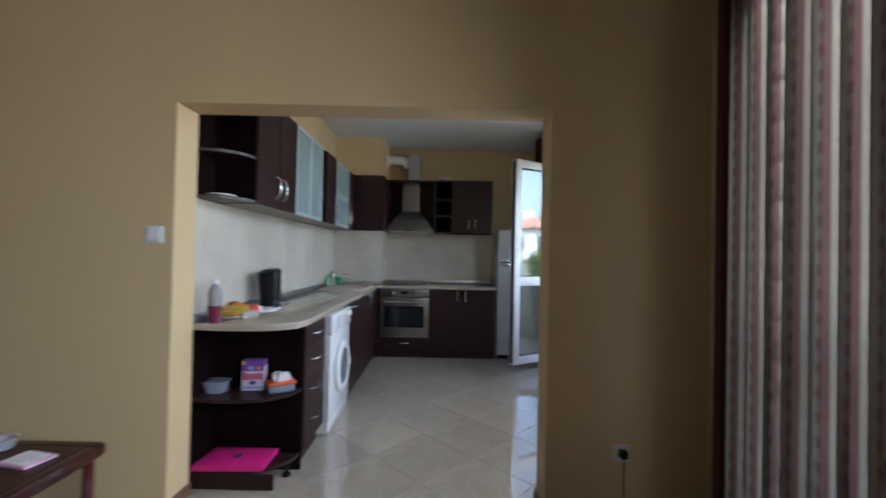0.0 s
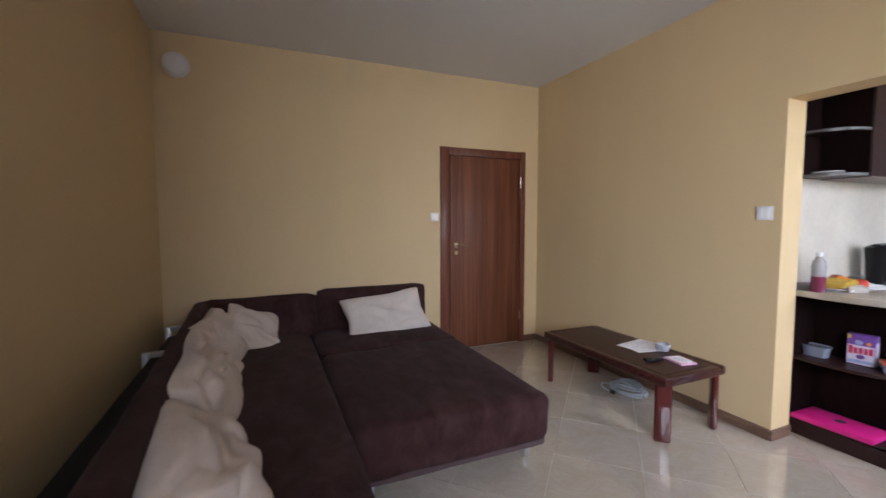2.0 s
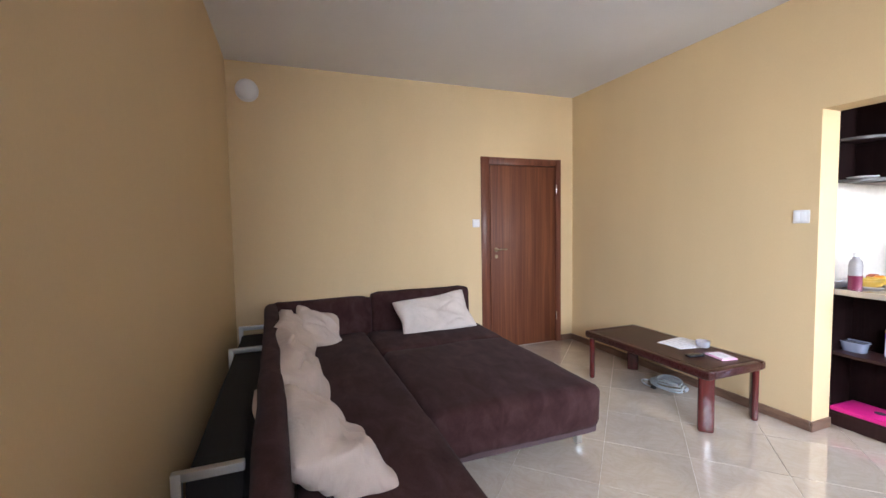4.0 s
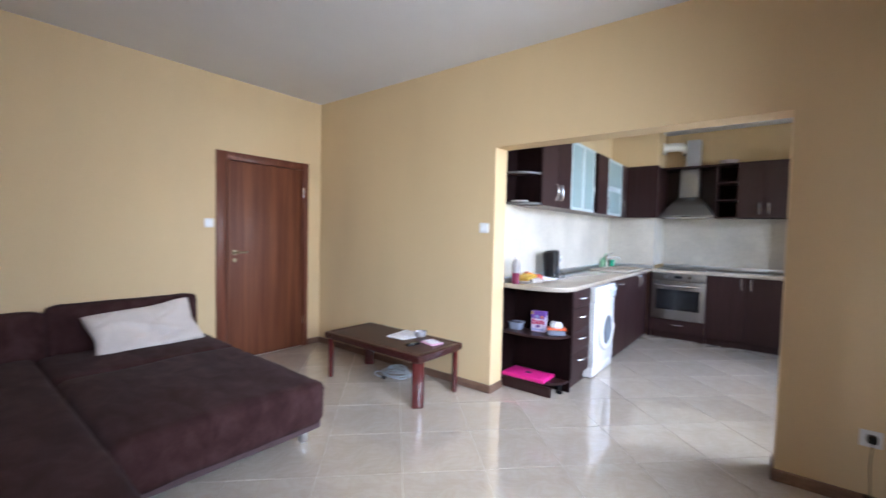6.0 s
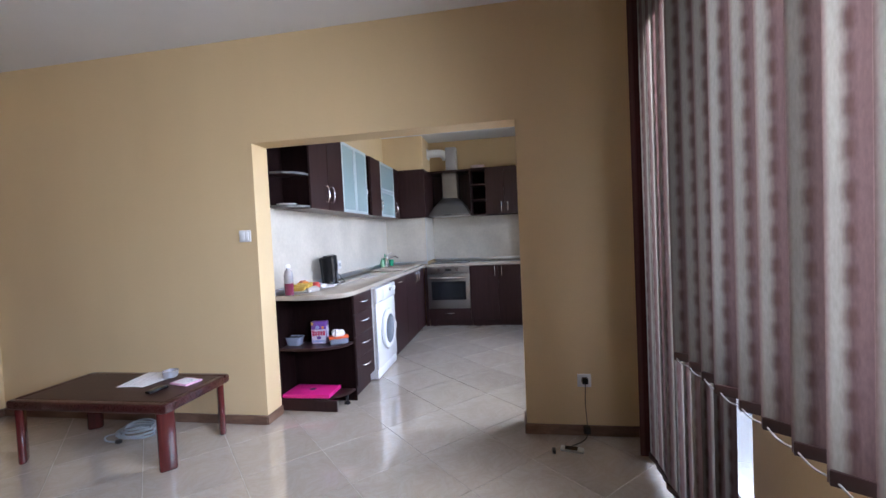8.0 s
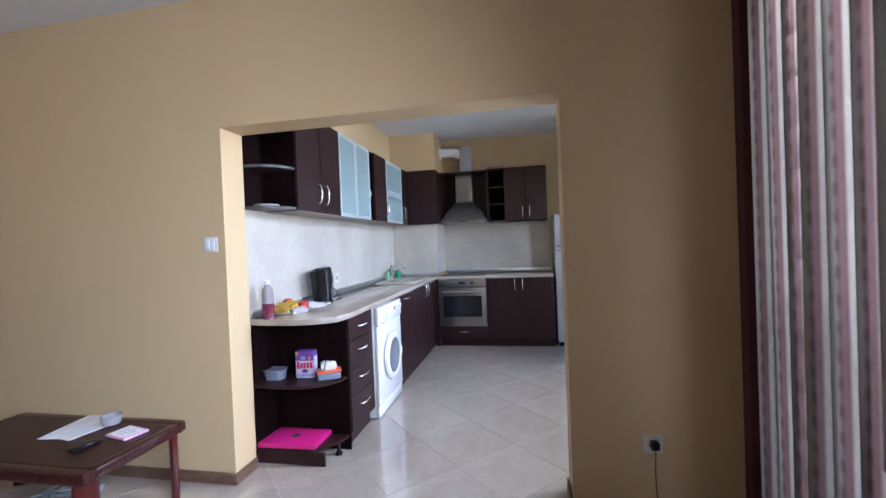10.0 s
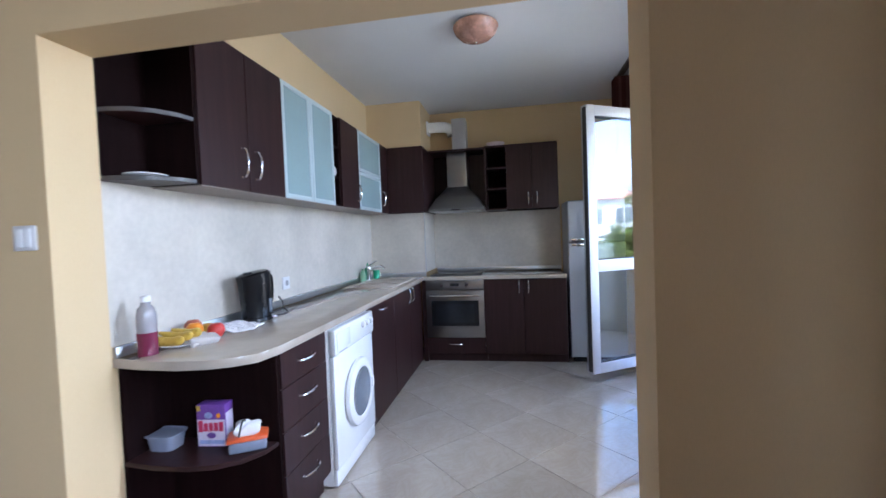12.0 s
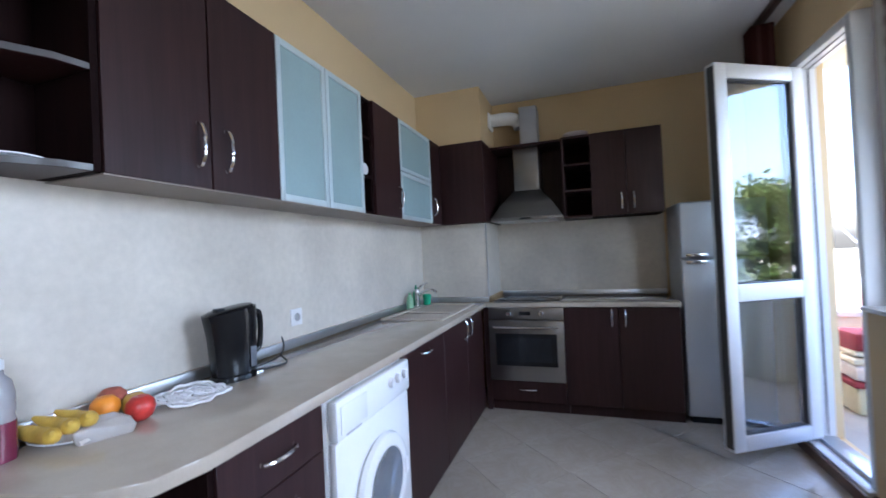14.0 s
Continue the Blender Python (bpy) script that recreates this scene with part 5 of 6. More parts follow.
part("tub", box(3.11, 3.50, 3.46, 3.79, 0.0205, 0.215, 0.02, 3), TUBYELLOW, cr)
part("rim", box(3.09, 3.52, 3.44, 3.81, 0.2155, 0.255, 0.012, 3), REDCLOTH, cr, "maroon rim")
single("folded_cloth", soft_block(3.11, 3.50, 3.46, 3.79, 0.256, 0.37, 0.03, 0.01, 6, 8), LINEN_PALE, "white folded cloth on the balcony tub", "cloth")
for k, (z0, z1, mat, lab) in enumerate(((0.371, 0.42, CREAM, "tan folded blanket in the balcony stack"), (0.421, 0.465, CREAM, "tan folded blanket in the balcony stack"),
                                        (0.466, 0.60, REDCLOTH, "dark red folded blanket on top of the stack"))):
    single("folded_blanket", soft_block(3.10 + 0.01 * k, 3.51, 3.47, 3.78, z0, z1, 0.02, 0.006, 8 + k, 8), mat, lab, "blanket", "blankets on the balcony")
cb = thing("overhead_cable", (6, 9, 1), "thin overhead cable crossing the sky", "cable")
part("wire", tube([(6, 9.0 + 1.64 * k, 0.97 + k) for k in (-6, -3, 0, 3, 6, 9)], 0.03, 6), CABLEBLACK, cb)


def house(name, label, x, y, w, d, z0, z1, turn, wall, roof_h, floors, cols):
    """A far building: walls, storeys of framed windows, cornices, a hipped tile roof."""
    h = thing(name, (x, y, z0), label, "building")
    m = pose(x, y, 0, 0, 0, turn)
    part("wall", moved(box(-d / 2, d / 2, -w / 2, w / 2, z0, z1), m), wall, h)
    b = bmesh.new()
    e = 0.5
    low = [b.verts.new(p) for p in ((-d / 2 - e, -w / 2 - e, z1), (d / 2 + e, -w / 2 - e, z1), (d / 2 + e, w / 2 + e, z1), (-d / 2 - e, w / 2 + e, z1))]
    ra, rb = b.verts.new((0, -w / 2 + d * 0.3, z1 + roof_h)), b.verts.new((0, w / 2 - d * 0.3, z1 + roof_h))
    for q in ((low[0], low[1], ra), (low[1], low[2], rb, ra), (low[2], low[3], rb), (low[3], low[0], ra, rb), low[::-1]):
        b.faces.new(q)
    roof = part("roof", moved(b, m), ROOFRED, h, "red clay tile roof")
    part("chimney", moved(box(-0.4, 0.4, 0.5, 1.3, z1 + roof_h * 0.4, z1 + roof_h + 0.7), m), FACADE2, roof)
    fh = 2.9
    for f in range(floors):
        zt = z1 - fh * f
        part("cornice", moved(box(-d / 2 - 0.18, -d / 2 - 0.001, -w / 2, w / 2, zt - 0.16, zt - 0.001), m), FACADE2, h)
        for c in range(cols):
            yc = -w / 2 + w * (c + 0.5) / cols
            wf = part("window", moved(joined(box(-d / 2 - 0.08, -d / 2 - 0.001, yc - 0.75, yc - 0.65, zt - 2.2, zt - 0.7), box(-d / 2 - 0.08, -d / 2 - 0.001, yc + 0.65, yc + 0.75, zt - 2.2, zt - 0.7),
                                            box(-d / 2 - 0.08, -d / 2 - 0.001, yc - 0.65, yc + 0.65, zt - 0.8, zt - 0.7), box(-d / 2 - 0.08, -d / 2 - 0.001, yc - 0.65, yc + 0.65, zt - 2.2, zt - 2.1),
                                            box(-d / 2 - 0.08, -d / 2 - 0.001, yc - 0.04, yc + 0.04, zt - 2.1, zt - 0.8)), m), COPING, h)
            part("pane", moved(box(-d / 2 - 0.03, -d / 2 - 0.002, yc - 0.65, yc + 0.65, zt - 2.1, zt - 0.8), m), PANE, wf)


house("apartment_house", "pale blue apartment house with a red tile roof", 40, -8.6, 9.5, 9, -9, 3.9, 0, FACADE, 1.4, 4, 4)
house("apartment_house", "white apartment house with a red tile roof", 52, 4.5, 13, 9, -9, 3.2, 8, FACADE2, 1.8, 4, 5)
house("apartment_house", "white apartment house with a red tile roof", 58, -22, 14, 9, -9, 3.4, -6, FACADE2, 1.8, 4, 5)
house("low_house", "cream low house with a red tile roof", 20, 36, 12, 9, -9, -4.6, 40, CREAM, 2.2, 1, 4)


def leafy_tree(x, y, z0, height, spread, seed, count):
    rnd = random.Random(seed)
    t = thing("tree", (x, y, z0), "broad leafy green tree in front of the houses", "tree")
    th = height * 0.45
    trunk = [tube(curve_points([(x, y, z0), (x + 0.1, y - 0.1, z0 + th * 0.5), (x, y + 0.1, z0 + th)], 4), [0.32 - 0.02 * k for k in range(9)], 10)]
    tips = []
    for k in range(9):
        a, el = 2 * math.pi * k / 9 + rnd.uniform(-0.3, 0.3), rnd.uniform(0.3, 1.2)
        L = spread * rnd.uniform(0.6, 1.0)
        p0 = Vector((x, y, z0 + th * rnd.uniform(0.75, 1.0)))
        p2 = p0 + Vector((math.cos(a) * math.cos(el) * L, math.sin(a) * math.cos(el) * L, math.sin(el) * L * 1.2))
        p1 = (p0 + p2) / 2 + Vector((0, 0, 0.3))
        trunk.append(tube(curve_points([p0, p1, p2], 4), [0.14 - 0.012 * j for j in range(9)], 7))
        tips += [p1, p2, (p1 + p2) / 2]
    part("trunk", joined(*trunk), BARK, t)
    verts, faces = [], []
    centres = []
    for k in range(46):
        a, u = rnd.uniform(0, 2 * math.pi), rnd.uniform(-1, 1)
        s = spread * rnd.uniform(0.45, 1.0)
        centres.append((Vector((x + math.cos(a) * s * math.sqrt(1 - u * u), y + math.sin(a) * s * math.sqrt(1 - u * u), z0 + height * 0.68 + u * height * 0.30)), rnd.uniform(0.35, 0.95)))
    centres += [(p, 0.7) for p in tips]
    for k in range(count):
        c, cr = centres[k % len(centres)]
        d = Vector((rnd.gauss(0, 1), rnd.gauss(0, 1), rnd.gauss(0, 0.8)))
        p = c + d * cr * 0.55
        q = Euler((rnd.uniform(-1, 1), rnd.uniform(-1, 1), rnd.uniform(0, 6.3))).to_matrix()
        s = rnd.uniform(0.10, 0.20)
        n = len(verts)
        verts += [p + q @ Vector(v) for v in ((-s, 0, 0), (0, -s * 0.5, 0.02), (s, 0, 0), (0, s * 0.5, 0.02))]
        faces.append((n, n + 1, n + 2, n + 3))
    me = bpy.data.meshes.new("crown")
    me.from_pydata([v - Vector((x, y, z0)) for v in verts], [], faces)
    me.materials.append(LEAF)
    ob = new("crown", me)
    ob.parent = t
    tagged(ob, "", "", "", "stuff")


leafy_tree(22, -0.2, -9.0, 12.6, 2.7, 4, 28000)
leafy_tree(30, -4.6, -9.0, 7.4, 2.4, 8, 9000)

# ---- small things in the kitchen ----
def bottle():
    x, y, z = 0.06, 0.275, TOP + 0.0005
    b = thing("plastic_bottle", (x, y, z), "clear plastic bottle half full of red juice", "bottle")
    part("bottle", lathe([(0, 0.002), (0.0310, 0.002), (0.0344, 0.010), (0.0344, 0.09), (0.0327, 0.10), (0.0344, 0.11), (0.0344, 0.150), (0.0292, 0.178), (0.0172, 0.193), (0.0155, 0.205), (0, 0.205)], 28, (x, y, z)), BOTTLEPLASTIC, b)
    part("juice", lathe([(0, 0.0), (0.0348, 0.0), (0.0354, 0.010), (0.0354, 0.088), (0, 0.088)], 28, (x, y, z)), JUICE, b, "red juice")
    part("cap", lathe([(0, 0.205), (0.0172, 0.2055), (0.0176, 0.225), (0.0155, 0.228), (0, 0.228)], 20, (x, y, z)), WHITE_PVC, b)


BOTTLEPLASTIC = material("bottle_plastic", (0.46, 0.44, 0.46), 0.18, vary=0.06, bump=0, transmission=0.45)
JUICE = material("red_juice", (0.15, 0.022, 0.05), 0.2, vary=0.1, bump=0)
bottle()

BANANA = material("banana_skin", (0.58, 0.38, 0.06), 0.5, vary=0.2, size=20)
ORANGE = material("orange_peel", (0.80, 0.27, 0.02), 0.45, vary=0.1, size=20, grain=260, bump=0.3)
APPLE = material("apple_red", (0.55, 0.045, 0.035), 0.3, vary=0.35, size=14)
YELLOWAPPLE = material("apple_yellow", (0.62, 0.36, 0.06), 0.35, vary=0.3, size=16)
PEACH = material("peach_skin", (0.42, 0.11, 0.07), 0.6, vary=0.35, size=14)
BAG = material("thin_plastic_bag", (0.62, 0.57, 0.53), 0.25, vary=0.08, size=12, transmission=0.4)
LACE = material("white_lace", (0.84, 0.83, 0.85), 0.8, vary=0.10, size=30, grain=180, bump=0.1)


def fruit():
    z = TOP + 0.0005
    p = thing("plate", (0.08, 0.43, z), "white plate carrying fruit on the worktop", "plate")
    part("dish", lathe([(0, 0), (0.07, 0), (0.09, 0.008), (0.102, 0.013), (0.101, 0.015), (0.085, 0.010), (0, 0.006)], 32, (0.08, 0.43, z)), WHITE_ENAMEL, p)
    for k, (y, h, tilt) in enumerate(((0.345, 0.032, 0), (0.375, 0.045, 4), (0.405, 0.052, 8))):
        pts = [(0.005 + 0.03 * k, y - 0.02, z + h + 0.02), (0.045 + 0.03 * k, y - 0.005, z + h + 0.003), (0.095 + 0.02 * k, y, z + h), (0.145 + 0.015 * k, y - 0.01, z + h + 0.008), (0.165 + 0.012 * k, y - 0.02, z + h + 0.02)]
        line = curve_points(pts, 5)
        n = len(line)
        rad = [0.005 + 0.014 * min(1, 4.5 * min(i, n - 1 - i) / n) for i in range(n)]
        single("banana", tube(line, rad, 10), BANANA, "ripe yellow banana on the fruit plate", "banana", "bananas on the plate")

    def ball(name, x, y, r, mat, label, dz=0.018):
        prof = [(0, r * 0.12), (r * 0.35, 0.0), (r * 0.75, r * 0.28), (r, r * 0.9), (r * 0.9, r * 1.4), (r * 0.55, r * 1.78), (r * 0.2, r * 1.8), (0, r * 1.66)]
        single(name, lathe([(a, h) for a, h in prof], 24, (x, y, z + dz)), mat, label, "fruit", sharp=80)
    ball("orange", 0.085, 0.485, 0.036, ORANGE, "bright orange on the fruit plate", 0.012)
    ball("apple", 0.15, 0.535, 0.037, APPLE, "shiny red apple beside the plate", 0.0)
    ball("peach", 0.035, 0.535, 0.038, PEACH, "dark red peach behind the orange", 0.012)
    ball("apple", 0.09, 0.56, 0.034, YELLOWAPPLE, "yellow apple behind the red apple", 0.0)
    bag = pillow_mesh(0.13, 0.09, 0.045, 41, 0.028)
    single("plastic_bag", moved(bag, pose(0.155, 0.435, z + 0.034, 4, 6, 70)), BAG, "crumpled translucent plastic bag on the plate", "bag", sharp=80)


fruit()


def doily(x, y, r, z):
    """Crocheted doily: a thin slack disc of scalloped rings and spokes of thread."""
    d = thing("lace_doily", (x, y, z), "white crocheted lace doily lying on the worktop", "doily")

    def at(a, f):
        s = 1 + 0.05 * math.sin(14 * a) * f
        return (x + r * f * s * math.cos(a), y + r * f * s * math.sin(a) * 0.9, z + 0.006 + 0.012 * f * f * (1 + math.sin(3 * a + 1)) * 0.5 + 0.002 * math.sin(9 * a + f * 8))
    turns = [2 * math.pi * k / 96 for k in range(97)]
    b = bmesh.new()
    rings = [[b.verts.new(at(a, f)) for a in turns[:-1]] for f in (0.12, 0.3, 0.42, 0.62, 0.74, 0.92)]
    for p, q in zip(rings[0::2], rings[1::2]):
        for k in range(96):
            b.faces.new((p[k], q[k], q[(k + 1) % 96], p[(k + 1) % 96]))
    bmesh.ops.solidify(b, geom=b.faces[:], thickness=0.004)
    bmesh.ops.recalc_face_normals(b, faces=b.faces)
    part("lace", b, LACE, d, sharp=70)
    for f in (0.36, 0.68, 1.0):
        part("thread_ring", tube([at(a, f) for a in turns], 0.004 if f == 1 else 0.003, 6), LACE, d)
    for k in range(14):
        a = 2 * math.pi * k / 14
        part("thread_spoke", tube([at(a, f) for f in (0.1, 0.4, 0.7, 1.0)], 0.0028, 5), LACE, d)


doily(0.125, 0.715, 0.115, TOP + 0.001)


def electric_jug():
    x, y, z = 0.095, 0.915, TOP + 0.0005
    k = thing("coffee_maker", (x, y, z), "glossy black plastic electric jug with a slanted lid", "kettle")
    m = pose(x, y, z, 0, 0, 78)

    def oval(h, sx, sy, dx, tilt=0.0):
        out = []
        for i in range(32):
            a = 2 * math.pi * i / 32
            c, n = math.copysign(abs(math.cos(a)) ** 0.8, math.cos(a)), math.copysign(abs(math.sin(a)) ** 0.8, math.sin(a))
            out.append((dx + sx * c, sy * n, h + tilt * c))
        return out

    def loft(sections):
        b = bmesh.new()
        rings = [[b.verts.new(p) for p in o] for o in sections]
        for a, c in zip(rings, rings[1:]):
            for i in range(32):
                b.faces.new((a[i], a[(i + 1) % 32], c[(i + 1) % 32], c[i]))
        b.faces.new(rings[0][::-1])
        b.faces.new(rings[-1])
        return b
    part("base", moved(loft([oval(0, 0.082, 0.060, 0.0), oval(0.016, 0.082, 0.060, 0.0), oval(0.022, 0.076, 0.055, 0.0)]), m), BLACK_PLASTIC, k, sharp=50)
    part("body", moved(loft([oval(0.0225, 0.078, 0.056, 0.0), oval(0.08, 0.082, 0.057, -0.002), oval(0.16, 0.086, 0.060, -0.004, 0.002), oval(0.215, 0.092, 0.061, -0.008, 0.006), oval(0.252, 0.096, 0.060, -0.011, 0.012)]), m), BLACK_PLASTIC, k, sharp=50)
    part("lid", moved(loft([oval(0.2525, 0.088, 0.052, -0.011, 0.011), oval(0.260, 0.080, 0.046, -0.010, 0.011)]), m), BLACK_PLASTIC, k, sharp=50)
    part("lid_knob", moved(box(-0.068, -0.035, -0.014, 0.014, 0.250, 0.264, 0.004), m), BLACK_PLASTIC, k)
    part("handle", moved(tube(curve_points([(0.082, 0, 0.235), (0.108, 0, 0.225), (0.112, 0, 0.16), (0.104, 0, 0.10), (0.078, 0, 0.075)], 6), 0.011, 10), m), BLACK_PLASTIC, k)
    part("water_gauge", moved(box(0.028, 0.052, -0.0605, -0.0565, 0.04, 0.115, 0.0015), m), SMOKE, k, "smoky water gauge")
    part("switch_knob", moved(box(0.042, 0.072, -0.072, -0.058, 0.006, 0.020, 0.004), m), CHROME, k)
    part("power_lead", tube(curve_points([(x - 0.02, y + 0.06, z + 0.006), (x + 0.02, y + 0.16, z + 0.022), (x + 0.01, y + 0.23, z + 0.03), (x - 0.03, y + 0.30, z + 0.05), (x - 0.09, y + 0.36, z + 0.075)], 8), 0.004, 8), CABLEBLACK, k)
    part("power_lead_loop", tube(curve_points([(x - 0.02, y + 0.06, z + 0.004), (x + 0.045, y + 0.14, z + 0.004), (x + 0.05, y + 0.22, z + 0.005), (x + 0.01, y + 0.23, z + 0.03)], 8), 0.004, 8), CABLEBLACK, k)


SMOKE = material("smoky_plastic", (0.10, 0.11, 0.13), 0.15, vary=0.1, bump=0)
electric_jug()
GREENP = material("green_plastic", (0.02, 0.30, 0.15), 0.35, vary=0.08)
GREENPALE = material("pale_green_plastic", (0.22, 0.42, 0.25), 0.3, vary=0.08)
for nm, lab, x, y, prof, mat in (
        ("soap_bottle", "pale green washing-up liquid bottle", 0.02, 2.70, [(0, 0), (0.026, 0), (0.028, 0.01), (0.027, 0.08), (0.018, 0.105), (0.010, 0.112), (0.011, 0.13), (0, 0.13)], GREENPALE),
        ("soap_bottle", "bright green soap pump bottle", 0.02, 2.83, [(0, 0), (0.028, 0), (0.030, 0.01), (0.030, 0.11), (0.02, 0.13), (0.011, 0.135), (0.011, 0.16), (0.006, 0.165), (0.006, 0.18), (0, 0.18)], GREENP),
        ("plastic_cup", "green plastic cup beside the tap", 0.09, 2.885, [(0, 0.003), (0.026, 0.003), (0.034, 0.085), (0.036, 0.085), (0.028, 0.0), (0, 0.0)], GREENP)):
    single(nm, lathe(prof, 22, (x, y, TOP + 0.0135 if x > 0.03 else TOP + 0.0005)), mat, lab, "cup" if "cup" in nm else "bottle")

SH = 0.4775


def shelf_things():
    TUB = material("clear_tub", (0.40, 0.44, 0.56), 0.2, vary=0.06, bump=0, transmission=0.5)
    t = thing("food_tub", (0.035, 0.36, SH), "clear bluish plastic food tub on the shelf", "tub")
    b = prism([(0.035 + 0.064 * math.copysign(abs(math.cos(a)) ** 0.5, math.cos(a)), 0.36 + 0.050 * math.copysign(abs(math.sin(a)) ** 0.5, math.sin(a))) for a in [2 * math.pi * i / 28 for i in range(28)]], SH, SH + 0.058)
    for v in b.verts:
        if v.co.z < SH + 0.01:
            v.co.x, v.co.y = 0.035 + (v.co.x - 0.035) * 0.86, 0.36 + (v.co.y - 0.36) * 0.86
    part("tub", b, TUB, t)
    part("rim", tube([(0.035 + 0.067 * math.copysign(abs(math.cos(a)) ** 0.5, math.cos(a)), 0.36 + 0.053 * math.copysign(abs(math.sin(a)) ** 0.5, math.sin(a)), SH + 0.059) for a in [2 * math.pi * i / 28 for i in range(28)]], 0.004, 6, True), TUB, t)
    d = thing("detergent_box", (0.228, 0.405, SH), "purple and white carton of washing powder", "carton")
    m = pose(0.228, 0.405, SH, 0, 0, 6) @ Matrix.Diagonal((0.84, 1, 0.95, 1))
    part("carton", moved(box(-0.072, 0.072, -0.028, 0.028, 0, 0.182, 0.002), m), PURPLE, d)
    part("white_panel", moved(box(-0.069, 0.069, -0.0292, -0.0282, 0.004, 0.118), m), CARTONWHITE, d, "white printed lower panel")
    part("side_panel", moved(box(0.0722, 0.0732, -0.024, 0.024, 0.004, 0.145), m), CARTONWHITE, d, "pale lilac side")
    for k, (w, z0, z1) in enumerate(((0.023, 0.064, 0.114), (0.020, 0.066, 0.102), (0.021, 0.066, 0.103), (0.020, 0.066, 0.102), (0.022, 0.064, 0.104))):
        x = -0.052 + 0.0255 * k
        part("red_mark", moved(box(x - w / 2, x + w / 2, -0.0302, -0.0293, z0 + 0.001 * k, z1 + 0.001 * k, 0.0003, 1), m), CARTONRED, d, "red printed block")
    part("blue_band", moved(box(-0.062, 0.062, -0.0300, -0.0293, 0.012, 0.030), m), CARTONBLUE, d, "blue printed band")
    part("purple_spot", moved(lathe([(0, 0), (0.022, 0), (0.022, 0.001), (0, 0.001)], 20), m @ pose(0.0, -0.0293, 0.050, 90, 0, 0) @ Matrix.Diagonal((1, 0.6, 1, 1))), PURPLE, d)
    part("pale_burst", moved(lathe([(0, 0), (0.020, 0), (0.020, 0.001), (0, 0.001)], 20), m @ pose(-0.012, -0.0284, 0.136, 90, 0, 0) @ Matrix.Diagonal((1, 0.7, 1, 1))), CARTONBLUE, d)
    part("orange_mark", moved(lathe([(0, 0), (0.011, 0), (0.011, 0.001), (0, 0.001)], 20), m @ pose(0.038, -0.0284, 0.135, 90, 0, 0)), ORANGE, d)
    part("yellow_corner", moved(box(-0.070, -0.052, -0.0292, -0.0282, 0.155, 0.178), m), BANANA, d)
    f = thing("food_tub", (0.395, 0.39, SH), "clear food tub with an orange lid", "tub")
    m = pose(0.39, 0.385, SH, 0, 0, 30)
    part("tub", moved(box(-0.07, 0.07, -0.045, 0.045, 0, 0.045, 0.012, 3), m), TUB, f)
    part("lid", moved(box(-0.075, 0.075, -0.05, 0.05, 0.0455, 0.060, 0.005), m), ORANGELID, f, "orange plastic lid")
    c = thing("small_packet", (0.39, 0.385, SH + 0.061), "crumpled white packet with a black strap on a tub", "packet")
    part("packet", moved(pillow_mesh(0.10, 0.07, 0.05, 7, 0.012), m @ pose(0, 0, 0.086, 0, 0, 0)), PAPER, c)
    part("strap", moved(tube(curve_points([(-0.03, -0.04, 0.064), (-0.02, -0.02, 0.108), (-0.012, 0.0, 0.116), (-0.005, 0.03, 0.08)], 5), 0.004, 6), m), CABLEBLACK, c)
    p = thing("step_stool_lid", (0.19, 0.33, 0.1005), "bright pink plastic step stool top on the bottom shelf", "stool")
    part("top", prism([(-0.01, 0.212), (0.365, 0.222), (0.365, 0.436), (0.0, 0.436)], 0.1005, 0.132, 0.007), PINK, p)
    part("grip_hole", moved(lathe([(0, 0), (0.026, 0), (0.026, 0.0006), (0, 0.0006)], 20), pose(0.18, 0.33, 0.1323)), GREY_RUBBER, p)
    # things on the wall shelves
    s = thing("white_tray", (0.06, 0.31, WZ0 + 0.0185), "flat white dish on the open wall shelf", "dish")
    part("dish", lathe([(0, 0), (0.05, 0), (0.075, 0.010), (0.074, 0.013), (0.05, 0.004), (0, 0.003)], 28, (0.06, 0.31, WZ0 + 0.0185)), WHITE_ENAMEL, s)
    e = thing("egg_timer", (0.15, 1.80, 1.7765), "round white kitchen timer in the niche", "timer")
    part("dial", lathe([(0, 0), (0.034, 0), (0.034, 0.014), (0.028, 0.018), (0, 0.018)], 24, (0.165, 1.802, 1.811), 'x'), WHITE_PVC, e)
    w = thing("white_bowl", (1.30, 3.42, WZ1), "pale pinkish bowl standing on top of the cupboard", "bowl")
    part("bowl", lathe([(0, 0), (0.05, 0), (0.08, 0.02), (0.10, 0.05), (0.096, 0.05), (0.07, 0.02), (0, 0.008)], 28, (1.30, 3.42, WZ1 + 0.001)), PINKISH, w)


PURPLE = material("carton_purple", (0.15, 0.055, 0.30), 0.45, vary=0.2, size=14)
CARTONWHITE = material("carton_white", (0.66, 0.61, 0.73), 0.45, vary=0.12, size=18)
CARTONBLUE = material("carton_blue", (0.30, 0.36, 0.62), 0.45, vary=0.2, size=40)
CARTONRED = material("carton_red", (0.52, 0.03, 0.10), 0.45, vary=0.1)
ORANGELID = material("orange_lid", (0.72, 0.12, 0.03), 0.35, vary=0.06)
PINKISH = material("pinkish_ceramic", (0.62, 0.52, 0.52), 0.35, vary=0.06)
shelf_things()

# ---- floor tiles, laid diagonally ----
floor = tagged(new("floor", mesh_of("floor", joined(box(XL - 0.2, XE, YB - 0.2, PT, -0.12, -0.0025), box(XKL - 0.1, XE, PT, YK, -0.12, -0.0025)), GROUT)),
               "polished beige porcelain floor tiles laid diagonally", "floor", "", "structure")


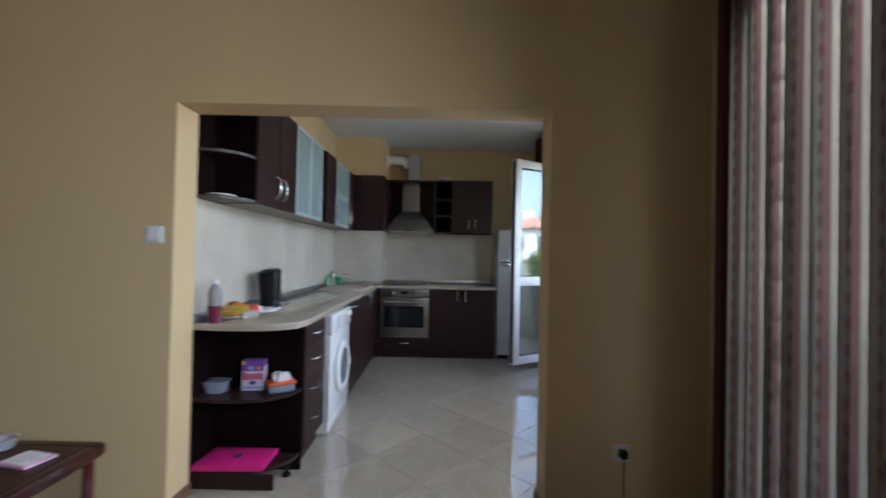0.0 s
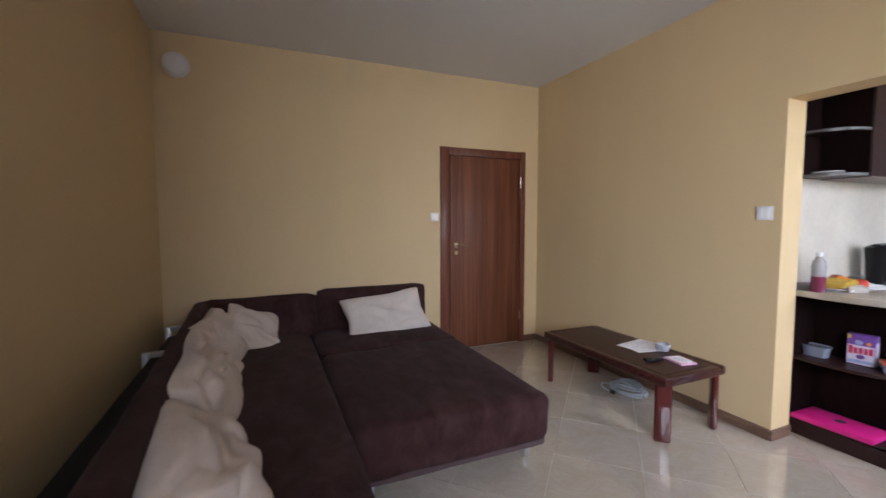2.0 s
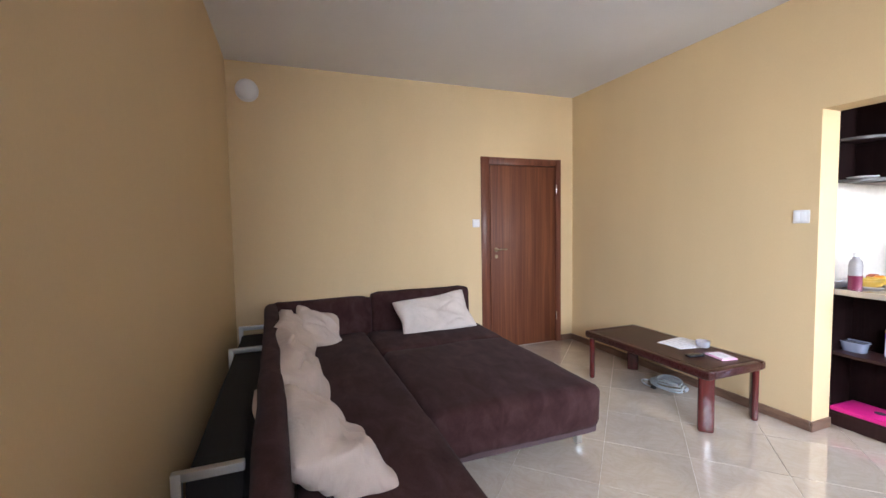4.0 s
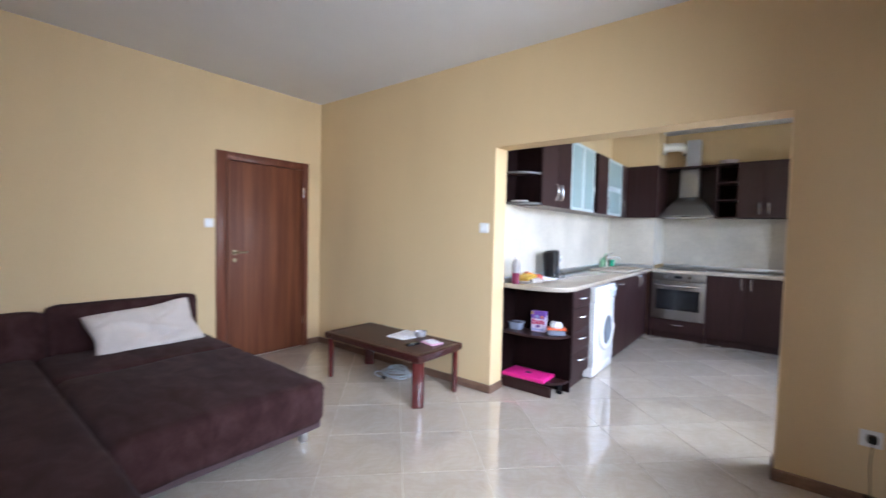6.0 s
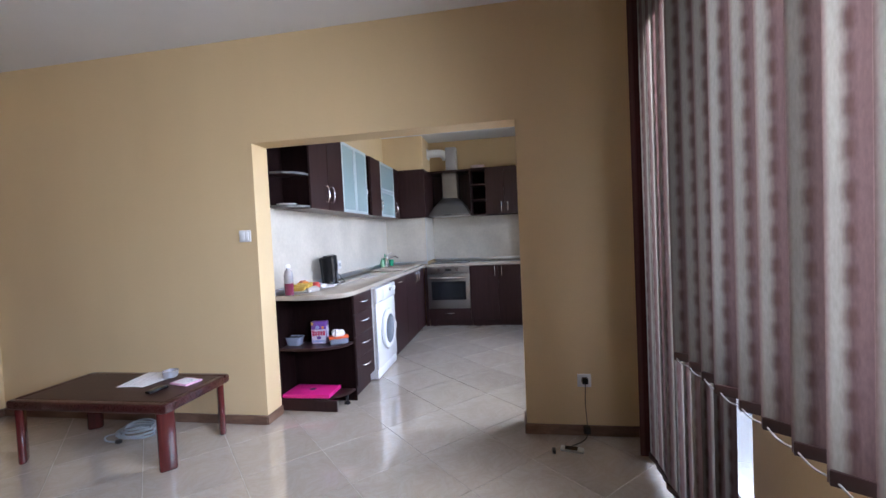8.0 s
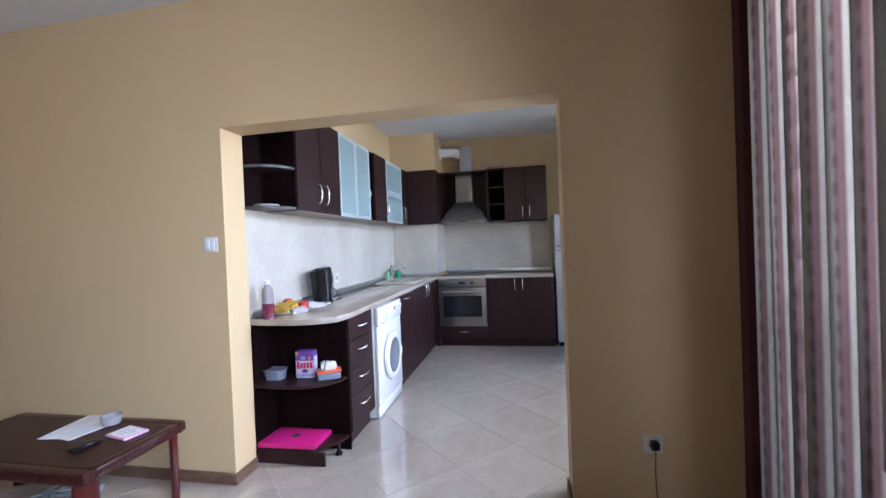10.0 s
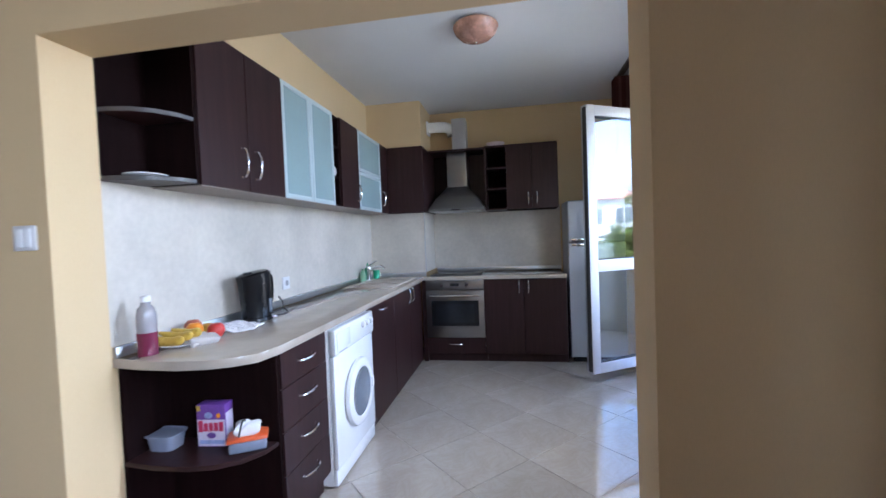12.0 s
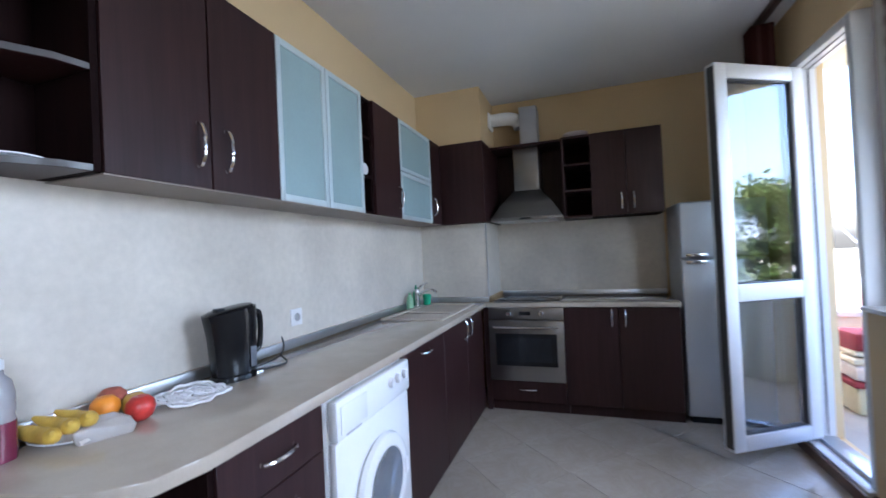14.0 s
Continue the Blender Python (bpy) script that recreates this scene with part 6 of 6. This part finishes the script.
def clipped(poly, axis, limit, keep_less):
    out = []
    for i, p in enumerate(poly):
        q = poly[(i + 1) % len(poly)]
        pin, qin = ((p[axis] <= limit), (q[axis] <= limit)) if keep_less else ((p[axis] >= limit), (q[axis] >= limit))
        if pin:
            out.append(p)
        if pin != qin:
            t = (limit - p[axis]) / (q[axis] - p[axis])
            out.append((p[0] + (q[0] - p[0]) * t, p[1] + (q[1] - p[1]) * t))
    return out


def lay_tiles():
    pitch, gap, s = 0.4505, 0.0035, math.sqrt(0.5)
    rooms = ((XL, XE, YB, 0.0), (0.0, OPX, 0.0, PT), (XKL, XE, PT, YK))
    whole = None
    for i in range(-14, 16):
        for j in range(-14, 16):
            u0, v0 = 0.165 + pitch * i + gap / 2, 1.977 + pitch * j + gap / 2      # along (x - y) and (x + y)
            e = pitch - gap
            quad = [(s * (u + v), s * (v - u)) for u, v in ((u0, v0), (u0 + e, v0), (u0 + e, v0 + e), (u0, v0 + e))]
            quad = quad[::-1] if sum(a[0] * b[1] - a[1] * b[0] for a, b in zip(quad, quad[1:] + quad[:1])) < 0 else quad
            polys = []
            for x0, x1, y0, y1 in rooms:
                p = quad
                for axis, lim, less in ((0, x0, False), (0, x1, True), (1, y0, False), (1, y1, True)):
                    p = clipped(p, axis, lim, less) if p else p
                if len(p) > 2 and abs(sum(a[0] * b[1] - a[1] * b[0] for a, b in zip(p, p[1:] + p[:1]))) > 0.0008:
                    polys.append(p)
            if not polys:
                continue
            cx, cy = sum(q[0] for q in quad) / 4, sum(q[1] for q in quad) / 4
            full = len(polys) == 1 and len(polys[0]) == 4 and abs(polys[0][0][0] - quad[0][0]) < 1e-9 and abs(polys[0][2][1] - quad[2][1]) < 1e-9 and abs(polys[0][1][0] - quad[1][0]) < 1e-9 \
                and abs(polys[0][3][1] - quad[3][1]) < 1e-9
            if full and whole:
                me = whole
            else:
                verts, faces = [], []
                for p in polys:
                    n, k = len(verts), len(p)
                    gx, gy = sum(q[0] for q in p) / k, sum(q[1] for q in p) / k
                    verts += [(x - cx, y - cy, -0.0024) for x, y in p]
                    verts += [(x - cx, y - cy, -0.0008) for x, y in p]
                    verts += [(x - cx + (0.0012 if gx > x else -0.0012), y - cy + (0.0012 if gy > y else -0.0012), 0.0) for x, y in p] if len(polys) == 1 else [(x - cx, y - cy, 0.0) for x, y in p]
                    for a in (0, 1):
                        faces += [(n + a * k + q, n + a * k + (q + 1) % k, n + (a + 1) * k + (q + 1) % k, n + (a + 1) * k + q) for q in range(k)]
                    faces.append(tuple(n + 2 * k + q for q in range(k)))
                me = bpy.data.meshes.new("tile")
                me.from_pydata(verts, [], faces)
                me.materials.append(TILE)
                if full:
                    whole = me
            t = new("tile", me)
            t.location = (cx, cy, 0)
            t.parent = floor


lay_tiles()
